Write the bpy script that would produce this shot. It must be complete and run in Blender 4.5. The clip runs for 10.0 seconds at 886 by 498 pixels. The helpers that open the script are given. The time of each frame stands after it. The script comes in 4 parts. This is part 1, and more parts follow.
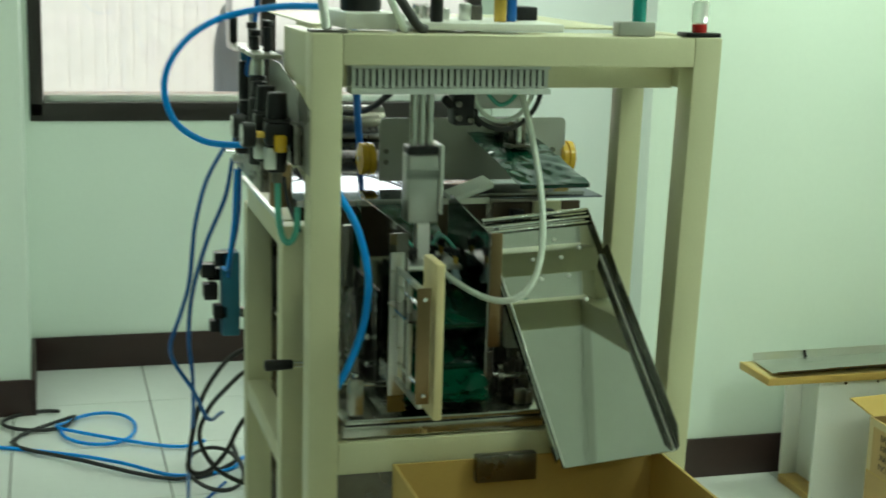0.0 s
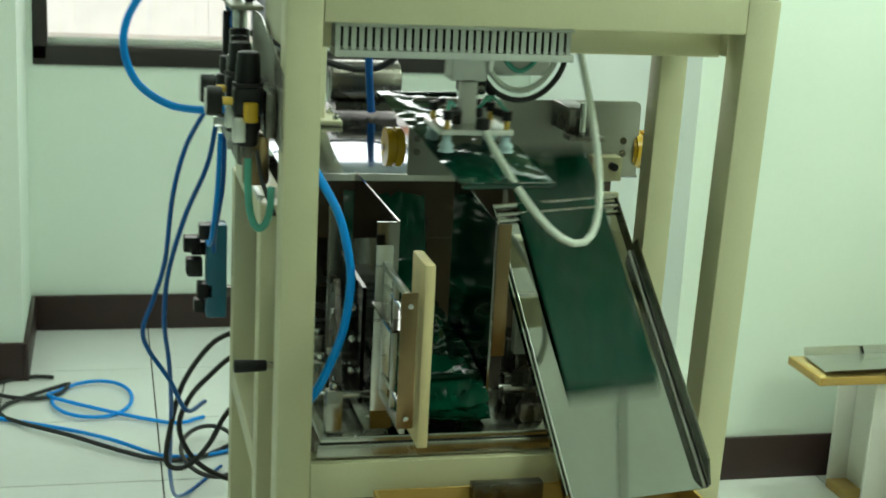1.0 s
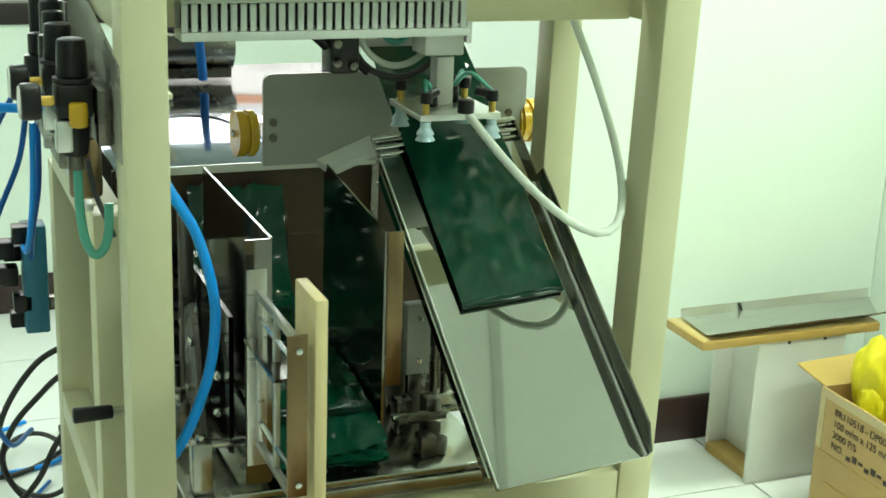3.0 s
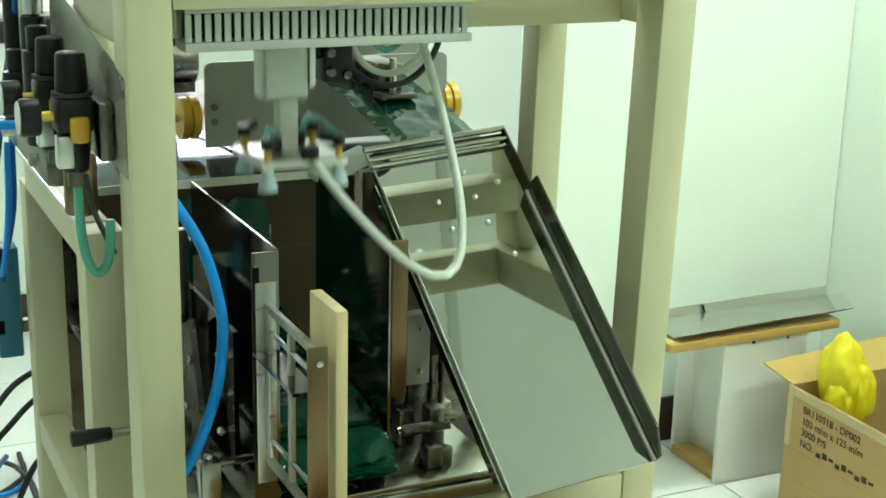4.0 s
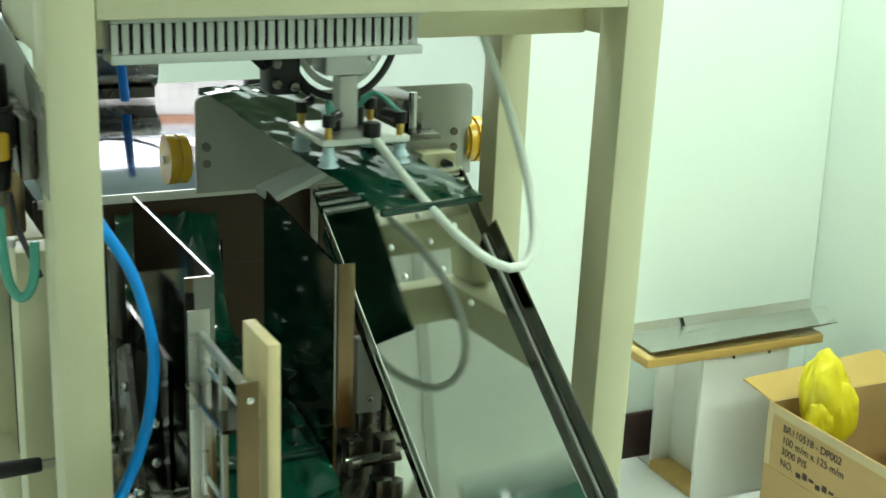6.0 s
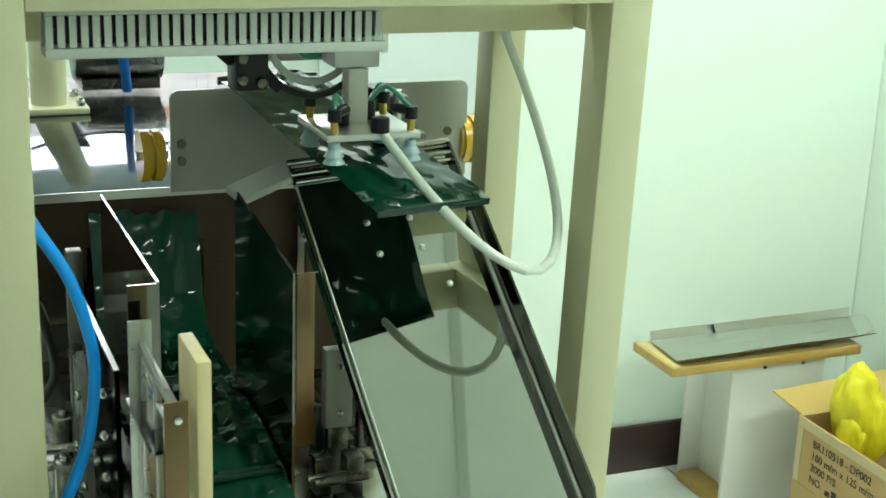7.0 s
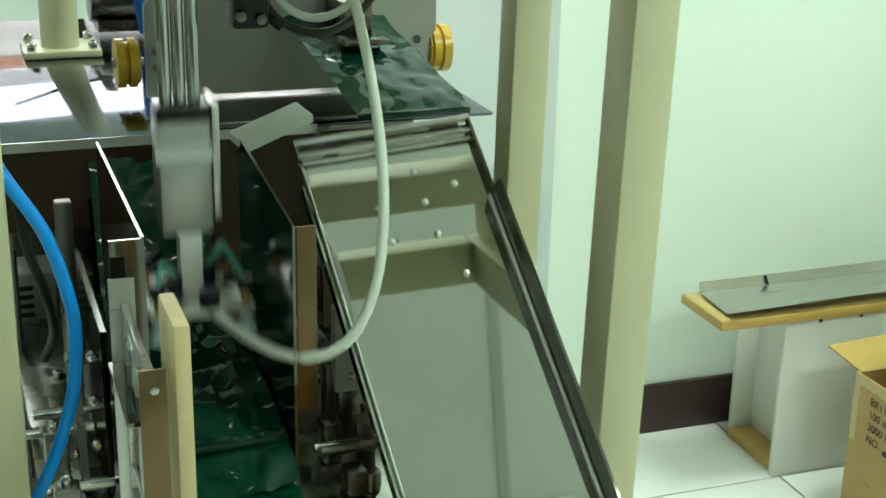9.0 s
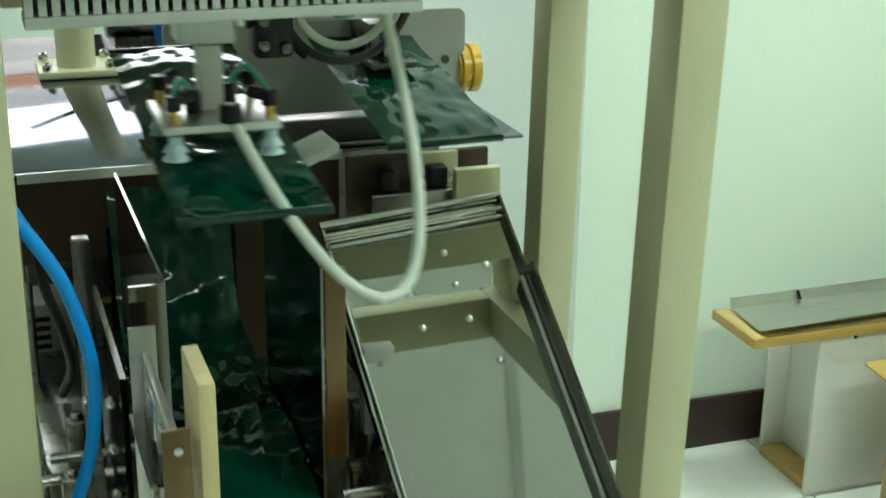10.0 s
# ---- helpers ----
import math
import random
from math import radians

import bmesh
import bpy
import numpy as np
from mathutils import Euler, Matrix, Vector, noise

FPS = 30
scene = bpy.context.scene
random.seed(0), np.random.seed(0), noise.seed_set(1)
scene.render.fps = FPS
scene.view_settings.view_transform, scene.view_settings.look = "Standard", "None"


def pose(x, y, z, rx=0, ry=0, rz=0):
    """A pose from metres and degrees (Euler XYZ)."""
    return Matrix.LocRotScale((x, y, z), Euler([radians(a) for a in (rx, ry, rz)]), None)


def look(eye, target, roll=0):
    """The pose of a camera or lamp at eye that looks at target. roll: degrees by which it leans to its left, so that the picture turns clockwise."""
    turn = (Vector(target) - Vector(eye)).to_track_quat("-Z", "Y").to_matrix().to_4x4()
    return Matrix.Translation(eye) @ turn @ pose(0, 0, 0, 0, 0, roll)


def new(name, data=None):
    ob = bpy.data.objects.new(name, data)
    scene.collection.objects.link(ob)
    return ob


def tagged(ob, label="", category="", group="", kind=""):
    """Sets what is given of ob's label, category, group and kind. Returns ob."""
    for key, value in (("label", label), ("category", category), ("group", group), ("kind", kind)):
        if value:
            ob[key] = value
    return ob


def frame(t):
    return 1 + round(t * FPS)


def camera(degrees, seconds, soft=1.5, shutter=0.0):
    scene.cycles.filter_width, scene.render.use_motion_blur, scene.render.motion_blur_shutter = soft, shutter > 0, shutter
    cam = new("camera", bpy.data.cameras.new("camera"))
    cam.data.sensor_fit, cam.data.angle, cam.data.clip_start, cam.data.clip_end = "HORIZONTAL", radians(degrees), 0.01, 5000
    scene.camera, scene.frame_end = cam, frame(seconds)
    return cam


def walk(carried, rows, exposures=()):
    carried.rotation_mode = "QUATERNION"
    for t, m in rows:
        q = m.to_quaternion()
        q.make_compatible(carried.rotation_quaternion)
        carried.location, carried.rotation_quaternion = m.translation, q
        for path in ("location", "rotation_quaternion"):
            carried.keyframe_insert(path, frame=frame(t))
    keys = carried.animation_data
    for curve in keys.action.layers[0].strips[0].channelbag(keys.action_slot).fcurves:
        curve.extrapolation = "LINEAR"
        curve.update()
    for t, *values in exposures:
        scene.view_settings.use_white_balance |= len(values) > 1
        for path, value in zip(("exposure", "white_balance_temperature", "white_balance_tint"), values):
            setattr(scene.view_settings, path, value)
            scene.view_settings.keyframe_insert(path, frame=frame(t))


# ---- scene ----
cam = camera(34.8, 10.0, soft=1.6, shutter=0.8)
PATH = [
    (0, (0.123, -0.053, 1.465), (0.66, 1.83, 1.059), 1.6),
    (0.5, (0.193, 0.108, 1.444), (0.768, 1.976, 1.017), 2.7),
    (1, (0.298, 0.279, 1.463), (0.761, 2.164, 0.977), 3.0),
    (1.5, (0.323, 0.413, 1.471), (0.87, 2.255, 0.916), 3.3),
    (2, (0.333, 0.534, 1.477), (0.975, 2.336, 0.893), 2.7),
    (2.5, (0.343, 0.626, 1.457), (1.02, 2.42, 0.889), 1.3),
    (3, (0.296, 0.650, 1.482), (1.030, 2.466, 0.891), 2.1),
    (4.5, (0.185, 0.717, 1.459), (1.031, 2.444, 0.91), 0.8),
    (5, (0.177, 0.695, 1.457), (1.025, 2.422, 0.911), 1.1),
    (5.5, (0.209, 0.75, 1.466), (1.078, 2.462, 0.906), 1.5),
    (6, (0.297, 0.771, 1.474), (1.126, 2.503, 0.912), 1.8),
    (7.5, (0.489, 0.848, 1.469), (1.192, 2.622, 0.87), 2.1),
    (8, (0.511, 0.869, 1.463), (1.197, 2.64, 0.838), 2.1),
    (8.5, (0.528, 0.886, 1.457), (1.193, 2.657, 0.807), 1.8),
    (9, (0.54, 0.918, 1.441), (1.184, 2.694, 0.784), 1.2),
    (9.5, (0.550, 0.945, 1.439), (1.179, 2.738, 0.785), 0.6),
    (10, (0.548, 0.996, 1.461), (1.179, 2.802, 0.787), 0.7),
]
EXPOSURES = [(0.0, -0.34, 6650, 1), (0.6, -0.22, 6650, 2), (1.0, -0.12, 6650, 3), (1.6, 0.34, 6750, 6), (2.3, 0.53, 6700, 4),
             (3.2, 0.50, 6650, 6), (4.5, 0.34, 6500, 10), (5.0, 0.33, 6450, 10), (6.2, 0.39, 6350, 10), (7.5, 0.32, 6350, 9), (8.5, 0.20, 6350, 8), (9.0, 0.17, 6350, 8), (10.0, -0.02, 6350, 8)]
walk(cam, [(t, look(eye, target, roll)) for t, eye, target, roll in PATH], EXPOSURES)

# ---- world and light ----
world = bpy.data.worlds.new("sky")
scene.world = world
world.use_nodes = True
wn = world.node_tree.nodes
sky = wn.new("ShaderNodeTexSky")
sky.sky_type = 'NISHITA'
sky.sun_disc = False
sky.sun_elevation = radians(50)
sky.sun_rotation = radians(60)
wn["Background"].inputs[1].default_value = 0.15
world.node_tree.links.new(sky.outputs[0], wn["Background"].inputs[0])

sun = new("sun", bpy.data.lights.new("sun", 'SUN'))
sun.data.energy, sun.data.angle, sun.data.color = 5.0, radians(0.6), (1.0, 0.95, 0.88)
sun.matrix_world = look((4.5, 0, 7), (3, 8, 0))

# daylight through the window's opening
day = new("window_daylight", bpy.data.lights.new("window_daylight", 'AREA'))
day.data.shape, day.data.size, day.data.size_y = 'RECTANGLE', 1.45, 0.5
day.data.energy, day.data.color = 14, (0.93, 1.0, 1.0)
day.matrix_world = look((0.87, 4.90, 1.84), (1.1, 2.0, 1.2))

# unseen ceiling lamps, added where they brighten the walls, floor and machine
LAMP_TINT = (0.87, 1.0, 0.86)
for lx, ly, e, lw in ((2.3, 2.95, 20, 0.6), (1.05, 2.75, 9, 1.2), (2.2, 0.95, 25, 0.9), (0.4, -1.6, 17, 1.2), (-1.2, 2.8, 15, 1.2)):
    fl = new("added_ceiling_lamp", bpy.data.lights.new("added_ceiling_lamp", 'AREA'))
    fl.data.shape, fl.data.size, fl.data.size_y = 'RECTANGLE', lw, 0.3
    fl.data.energy, fl.data.color = e, LAMP_TINT
    fl.matrix_world = pose(lx, ly, 2.66)


# ---- materials ----
def mat(name, color, rough=0.5, metal=0.0, vary=0.12, scale=8.0, fine=120.0, bump=0.15, dist=0.002, spec=0.5,
        rvary=0.1, island=0.0, objvary=0.0, stretch=None, coat=0.0):
    m = bpy.data.materials.new(name)
    m.use_nodes = True
    nt = m.node_tree
    n, l = nt.nodes, nt.links
    b = n["Principled BSDF"]
    tc = n.new("ShaderNodeTexCoord")
    src = tc.outputs["Object"]
    if stretch:
        mp = n.new("ShaderNodeMapping")
        mp.inputs["Scale"].default_value = stretch
        l.new(src, mp.inputs[0])
        src = mp.outputs[0]
    n1 = n.new("ShaderNodeTexNoise")
    n1.inputs["Scale"].default_value, n1.inputs["Detail"].default_value = scale, 5
    n2 = n.new("ShaderNodeTexNoise")
    n2.inputs["Scale"].default_value, n2.inputs["Detail"].default_value = fine, 3
    for q in (n1, n2):
        l.new(src, q.inputs["Vector"])
    add = n.new("ShaderNodeMath")
    add.operation = 'MULTIPLY_ADD'
    l.new(n2.outputs[0], add.inputs[0])
    add.inputs[1].default_value = 0.35
    l.new(n1.outputs[0], add.inputs[2])
    ramp = n.new("ShaderNodeMapRange")
    ramp.inputs[1].default_value, ramp.inputs[2].default_value = 0.35, 1.0
    ramp.inputs[3].default_value, ramp.inputs[4].default_value = 1 - vary, 1 + vary
    l.new(add.outputs[0], ramp.inputs[0])
    val = ramp.outputs[0]
    if objvary:
        oi = n.new("ShaderNodeObjectInfo")
        r2 = n.new("ShaderNodeMapRange")
        r2.inputs[3].default_value, r2.inputs[4].default_value = 1 - objvary, 1 + objvary
        l.new(oi.outputs["Random"], r2.inputs[0])
        mm = n.new("ShaderNodeMath")
        mm.operation = 'MULTIPLY'
        l.new(val, mm.inputs[0])
        l.new(r2.outputs[0], mm.inputs[1])
        val = mm.outputs[0]
    vm = n.new("ShaderNodeVectorMath")
    vm.operation = 'SCALE'
    vm.inputs[0].default_value = color
    l.new(val, vm.inputs["Scale"])
    l.new(vm.outputs[0], b.inputs["Base Color"])
    rr = n.new("ShaderNodeMapRange")
    rr.inputs[1].default_value, rr.inputs[2].default_value = 0.3, 0.7
    rr.inputs[3].default_value, rr.inputs[4].default_value = max(0.02, rough * (1 - rvary)), min(1, rough * (1 + rvary))
    l.new(n1.outputs[0], rr.inputs[0])
    l.new(rr.outputs[0], b.inputs["Roughness"])
    b.inputs["Metallic"].default_value = metal
    b.inputs["Specular IOR Level"].default_value = spec
    if coat:
        b.inputs["Coat Weight"].default_value = coat
        b.inputs["Coat Roughness"].default_value = 0.05
    if bump:
        bp = n.new("ShaderNodeBump")
        bp.inputs["Strength"].default_value, bp.inputs["Distance"].default_value = bump, dist
        l.new(add.outputs[0], bp.inputs["Height"])
        l.new(bp.outputs[0], b.inputs["Normal"])
    return m


def clear(name, color, rough=0.03, trans=1.0, ior=1.45):
    m = mat(name, color, rough, vary=0.03, bump=0.0)
    b = m.node_tree.nodes["Principled BSDF"]
    b.inputs["Transmission Weight"].default_value = trans
    b.inputs["IOR"].default_value = ior
    return m


M_WALL = mat("painted wall", (0.80, 0.89, 0.81), 0.6, vary=0.035, scale=1.5, fine=60, bump=0.12)
M_CEIL = mat("ceiling board", (0.88, 0.90, 0.86), 0.8, vary=0.03, bump=0.1)
M_TILE = mat("floor tile", (0.80, 0.83, 0.80), 0.22, vary=0.05, scale=3, fine=40, bump=0.03, objvary=0.03)
M_GROUT = mat("grout", (0.10, 0.10, 0.09), 0.9)
M_BASE = mat("dark baseboard", (0.035, 0.016, 0.014), 0.45, vary=0.25, scale=6)
M_BEIGE = mat("beige machine paint", (0.59, 0.575, 0.375), 0.4, vary=0.07, scale=4, fine=220, bump=0.08, dist=0.001)
M_GREYP = mat("light grey paint", (0.36, 0.375, 0.335), 0.38, vary=0.05, scale=6, bump=0.06)
M_DUCT = mat("grey plastic duct", (0.50, 0.54, 0.50), 0.5, vary=0.05)
M_STEEL = mat("polished stainless steel", (0.55, 0.555, 0.53), 0.10, 1.0, vary=0.05, scale=9, fine=90, bump=0.012, rvary=0.5)
M_CHUTE = mat("mirror stainless sheet", (0.395, 0.415, 0.375), 0.028, 1.0, vary=0.05, scale=5, fine=60, bump=0.002, rvary=0.4)
# magazine walls: steel darkened in colour for the dim inside and dark reflections
M_DIMMIR = mat("polished steel darkened for inside shade", (0.17, 0.165, 0.145), 0.09, 1.0, vary=0.1, scale=9, fine=70, bump=0.01, rvary=0.5)
M_DECK = mat("polished deck steel", (0.17, 0.185, 0.225), 0.07, 1.0, vary=0.3, scale=7, fine=25, bump=0.02, rvary=0.6)
M_TRACK = mat("dark brushed plate", (0.20, 0.205, 0.20), 0.22, 1.0, vary=0.15, fine=90, bump=0.03, stretch=(1, 10, 10))
M_BED = mat("worn steel bed plate", (0.38, 0.38, 0.345), 0.24, 1.0, vary=0.22, scale=11, fine=90, bump=0.03, rvary=0.5)
M_JOINT = mat("ceiling joint strip", (0.60, 0.62, 0.58), 0.7, vary=0.04)
M_BRUSH = mat("brushed steel", (0.52, 0.52, 0.49), 0.3, 1.0, vary=0.08, fine=90, bump=0.05, stretch=(1, 14, 14))
M_ALU = mat("aluminium", (0.68, 0.69, 0.66), 0.32, 1.0, vary=0.06, bump=0.04)
M_DARKST = mat("dark oiled steel", (0.17, 0.16, 0.14), 0.28, 1.0, vary=0.2, scale=14, bump=0.08)
M_BLACK = mat("black plastic", (0.007, 0.0075, 0.008), 0.36, vary=0.2, spec=0.35)
M_RUBBER = mat("black rubber", (0.02, 0.02, 0.02), 0.55, vary=0.2)
M_BLUE = mat("blue hose", (0.003, 0.31, 0.92), 0.3, vary=0.06, spec=0.35)
M_BLUED = mat("dark blue hose", (0.006, 0.11, 0.40), 0.32, vary=0.06, spec=0.35)
M_TEAL = mat("teal hose", (0.10, 0.42, 0.33), 0.25, vary=0.06)
M_WHITEH = mat("milky white hose", (0.72, 0.78, 0.70), 0.3, vary=0.05)
M_CUP = mat("pale blue suction cup", (0.42, 0.58, 0.62), 0.35, vary=0.06)
M_GREEN = mat("green film bag", (0.002, 0.046, 0.025), 0.04, 0.0, vary=0.2, scale=20, fine=42, bump=0.12, dist=0.004, spec=0.5, coat=0.0)
M_SEAL = mat("dark green welded film", (0.002, 0.030, 0.017), 0.12, vary=0.15, scale=30, bump=0.05)
M_WOOD = mat("pale wood", (0.66, 0.55, 0.30), 0.5, vary=0.14, scale=10, fine=60, stretch=(6, 6, 0.7), bump=0.1)
M_WOODB = mat("varnished wood edge", (0.52, 0.34, 0.10), 0.4, vary=0.15, scale=10, stretch=(0.8, 7, 7), bump=0.1)
M_WOODT = mat("pale varnished wood", (0.60, 0.46, 0.19), 0.35, vary=0.12, scale=8, stretch=(0.8, 7, 7), bump=0.06)
M_CARD = mat("cardboard", (0.46, 0.31, 0.13), 0.8, vary=0.09, scale=7, fine=160, bump=0.12, stretch=(1, 1, 3))
M_CARDIN = mat("cardboard inner side", (0.50, 0.34, 0.10), 0.8, vary=0.09, scale=7, fine=160, bump=0.12)
M_TAPE = mat("paper tape", (0.55, 0.45, 0.25), 0.6, vary=0.06)
M_INK = mat("carton ink", (0.05, 0.035, 0.03), 0.8, vary=0.3)
M_YELLOW = mat("yellow plastic bag", (0.78, 0.66, 0.015), 0.4, vary=0.1, scale=16, bump=0.25, dist=0.01)
M_AMBER = mat("amber polyurethane", (0.62, 0.38, 0.02), 0.25, vary=0.1, spec=0.6)
M_BRASS = mat("brass", (0.62, 0.42, 0.10), 0.3, 1.0, vary=0.1)
M_BRONZE = mat("bronze sheet", (0.22, 0.15, 0.08), 0.3, 1.0, vary=0.12)
# brown sheet; colour deepened to hold the shade under the deck
M_DIMBROWN = mat("brown sheet darkened for shade", (0.055, 0.032, 0.014), 0.4, vary=0.15, scale=6)
M_WHITEP = mat("white laminated board", (0.76, 0.77, 0.72), 0.5, vary=0.05, scale=4)
M_WINF = mat("dark window frame", (0.02, 0.015, 0.013), 0.4, vary=0.2)
M_CYL = mat("grey anodised aluminium", (0.50, 0.52, 0.49), 0.35, 0.6, vary=0.06, bump=0.04)
M_CLAMP = mat("worn steel clamp", (0.38, 0.37, 0.33), 0.25, 1.0, vary=0.25, scale=18, bump=0.06)
M_SIDEP = mat("grey satin plate", (0.30, 0.30, 0.25), 0.28, 0.25, vary=0.08, scale=6, bump=0.05)
# mirror panel beside the magazine, blackened to paint in the interior's darkness
M_DIMPANEL = mat("panel steel blackened for inside shade", (0.045, 0.044, 0.04), 0.12, 1.0, vary=0.2, scale=9, fine=70, bump=0.01, rvary=0.5)
# chute wall's dark reflections put into its colour; same stainless as the plate
M_DIMCHUTE = mat("chute steel darkened for reflections", (0.16, 0.155, 0.135), 0.06, 1.0, vary=0.12, scale=9, fine=70, bump=0.01, rvary=0.5)
M_SEE = clear("window glass", (0.97, 1.0, 0.98))
M_LENSR = mat("red lamp lens", (0.45, 0.01, 0.01), 0.2, vary=0.05)
M_LENST = mat("teal lamp lens", (0.02, 0.30, 0.26), 0.2, vary=0.05)
M_GLASSC = clear("clear plastic", (0.85, 0.9, 0.85), 0.08, 0.7)
M_FACADE = mat("pale facade tile", (0.80, 0.78, 0.76), 0.6, vary=0.06)
M_ORANGE = mat("orange facade band", (0.62, 0.30, 0.18), 0.7, vary=0.1)
M_VALVE = mat("blue valve body", (0.02, 0.16, 0.26), 0.35, vary=0.15)
M_LABEL = mat("white label", (0.75, 0.76, 0.72), 0.5, vary=0.04)


# ---- mesh helpers ----
def box(bm, x0, x1, y0, y1, z0, z1, bev=0.0, m=None):
    r = bmesh.ops.create_cube(bm, size=1)
    mm = Matrix.Translation(((x0 + x1) / 2, (y0 + y1) / 2, (z0 + z1) / 2)) @ Matrix.Diagonal((abs(x1 - x0), abs(y1 - y0), abs(z1 - z0), 1))
    bmesh.ops.transform(bm, matrix=(m @ mm) if m else mm, verts=r["verts"])
    if bev:
        es = list({e for v in r["verts"] for e in v.link_edges})
        bmesh.ops.bevel(bm, geom=es, offset=bev, segments=2, affect='EDGES', profile=0.5)
    return bm


def B(*a, bev=0.0, m=None):
    return box(bmesh.new(), *a, bev=bev, m=m)


def rod(bm, p0, p1, r, seg=14, r2=None, bev=0.0):
    p0, p1 = Vector(p0), Vector(p1)
    d = p1 - p0
    m = Matrix.Translation((p0 + p1) / 2) @ d.to_track_quat('Z', 'Y').to_matrix().to_4x4()
    g = bmesh.ops.create_cone(bm, cap_ends=True, segments=seg, radius1=r, radius2=r if r2 is None else r2, depth=d.length, matrix=m)
    if bev:
        caps = {f for v in g["verts"] for f in v.link_faces if len(f.verts) > 4}
        es = list({e for f in caps for e in f.edges})
        bmesh.ops.bevel(bm, geom=es, offset=bev, segments=2, affect='EDGES', profile=0.5)
    return bm


def R(*a, **k):
    return rod(bmesh.new(), *a, **k)


def smooth_line(pts, n=10):
    pts = [Vector(p) for p in pts]
    ext = [2 * pts[0] - pts[1]] + pts + [2 * pts[-1] - pts[-2]]
    out = []
    for i in range(1, len(ext) - 2):
        a, b, c, d = ext[i - 1:i + 3]
        for k in range(n):
            t = k / n
            out.append(0.5 * ((2 * b) + (c - a) * t + (2 * a - 5 * b + 4 * c - d) * t * t + (3 * b - a - 3 * c + d) * t ** 3))
    out.append(pts[-1])
    return out


def sweep(bm, pts, r, seg=10, n=10):
    line = smooth_line(pts, n)
    rings, up = [], Vector((0.13, 0.2, 1)).normalized()
    for i, p in enumerate(line):
        d = (line[min(i + 1, len(line) - 1)] - line[max(i - 1, 0)]).normalized()
        up = (up - d * up.dot(d))
        if up.length < 1e-4:
            up = d.orthogonal()
        up.normalize()
        s = d.cross(up)
        rings.append([bm.verts.new(p + (up * math.cos(a) + s * math.sin(a)) * r) for a in [2 * math.pi * k / seg for k in range(seg)]])
    for a, b in zip(rings, rings[1:]):
        for k in range(seg):
            f = bm.faces.new((a[k], a[(k + 1) % seg], b[(k + 1) % seg], b[k]))
            f.smooth = True
    bm.faces.new(rings[0][::-1])
    bm.faces.new(rings[-1])
    return bm


def S(pts, r, seg=10, n=10):
    return sweep(bmesh.new(), pts, r, seg, n)


def sheet(bm, outline, thick, axis):
    """A flat plate from its outline (a list of points in one plane), with thickness along axis."""
    ax = Vector(axis) * thick
    lo = [bm.verts.new(Vector(p)) for p in outline]
    hi = [bm.verts.new(Vector(p) + ax) for p in outline]
    k = len(lo)
    bm.faces.new(lo[::-1])
    bm.faces.new(hi)
    for i in range(k):
        bm.faces.new((lo[i], lo[(i + 1) % k], hi[(i + 1) % k], hi[i]))
    bmesh.ops.recalc_face_normals(bm, faces=bm.faces)
    return bm


def P(outline, thick, axis):
    return sheet(bmesh.new(), outline, thick, axis)


def rounded(x0, x1, z0, z1, r, y, n=5, corners=(1, 1, 1, 1)):
    """Outline in an x-z plane with rounded corners (bottom left, bottom right, top right, top left)."""
    out = []
    for (cx, cz, a0), on in zip(((x0, z0, 180), (x1, z0, 270), (x1, z1, 0), (x0, z1, 90)), corners):
        if not on:
            out.append((cx, y, cz))
            continue
        ox, oz = cx + (r if cx == x0 else -r), cz + (r if cz == z0 else -r)
        for k in range(n + 1):
            a = radians(a0 + 90 * k / n)
            out.append((ox + r * math.cos(a), y, oz + r * math.sin(a)))
    return out


def thing(name, base, label, category, group=""):
    ob = new(name)
    ob.location = base
    ob.empty_display_size = 0.05
    return tagged(ob, label, category, group)


def origin(ob):
    o = Vector((0, 0, 0))
    while ob:
        o += ob.location
        ob = ob.parent
    return o


def shade(me):
    me.polygons.foreach_set("use_smooth", [True] * len(me.polygons))
    me.set_sharp_from_angle(angle=radians(38))


def part(name, bm, material, parent, label="", at=None):
    """Links bm (in world places, or in the thing's own space if at is given) as one mesh under parent."""
    me = bpy.data.meshes.new(name)
    shift = origin(parent) if at is None else Vector(at)
    bmesh.ops.translate(bm, verts=bm.verts, vec=-shift)
    bm.to_mesh(me)
    bm.free()
    shade(me)
    me.materials.append(material)
    ob = new(name, me)
    ob.parent = parent
    return tagged(ob, label)


def solid(name, bm, material, base, label, category="", kind="", group=""):
    """A thing that is one plain mesh."""
    me = bpy.data.meshes.new(name)
    bmesh.ops.translate(bm, verts=bm.verts, vec=-Vector(base))
    bm.to_mesh(me)
    bm.free()
    shade(me)
    me.materials.append(material)
    ob = new(name, me)
    ob.location = base
    return tagged(ob, label, category, group, kind)


def bolt(parent, p, axis=(0, -1, 0), r=0.005, h=0.004, name="bolt", material=None):
    a = Vector(axis)
    bm = bmesh.new()
    rod(bm, p, Vector(p) + a * h, r, 12, bev=r * 0.2)
    rod(bm, Vector(p) + a * h * 0.9, Vector(p) + a * h * 1.15, r * 0.55, 6)
    return part(name, bm, material or M_STEEL, parent)


# ---- room ----
XL, XR, YB, YF, ZC = -4.2, 2.66, -4.2, 4.925, 2.7
PIER_Y, PIER_X = 3.496, 1.715
TILE = 0.43

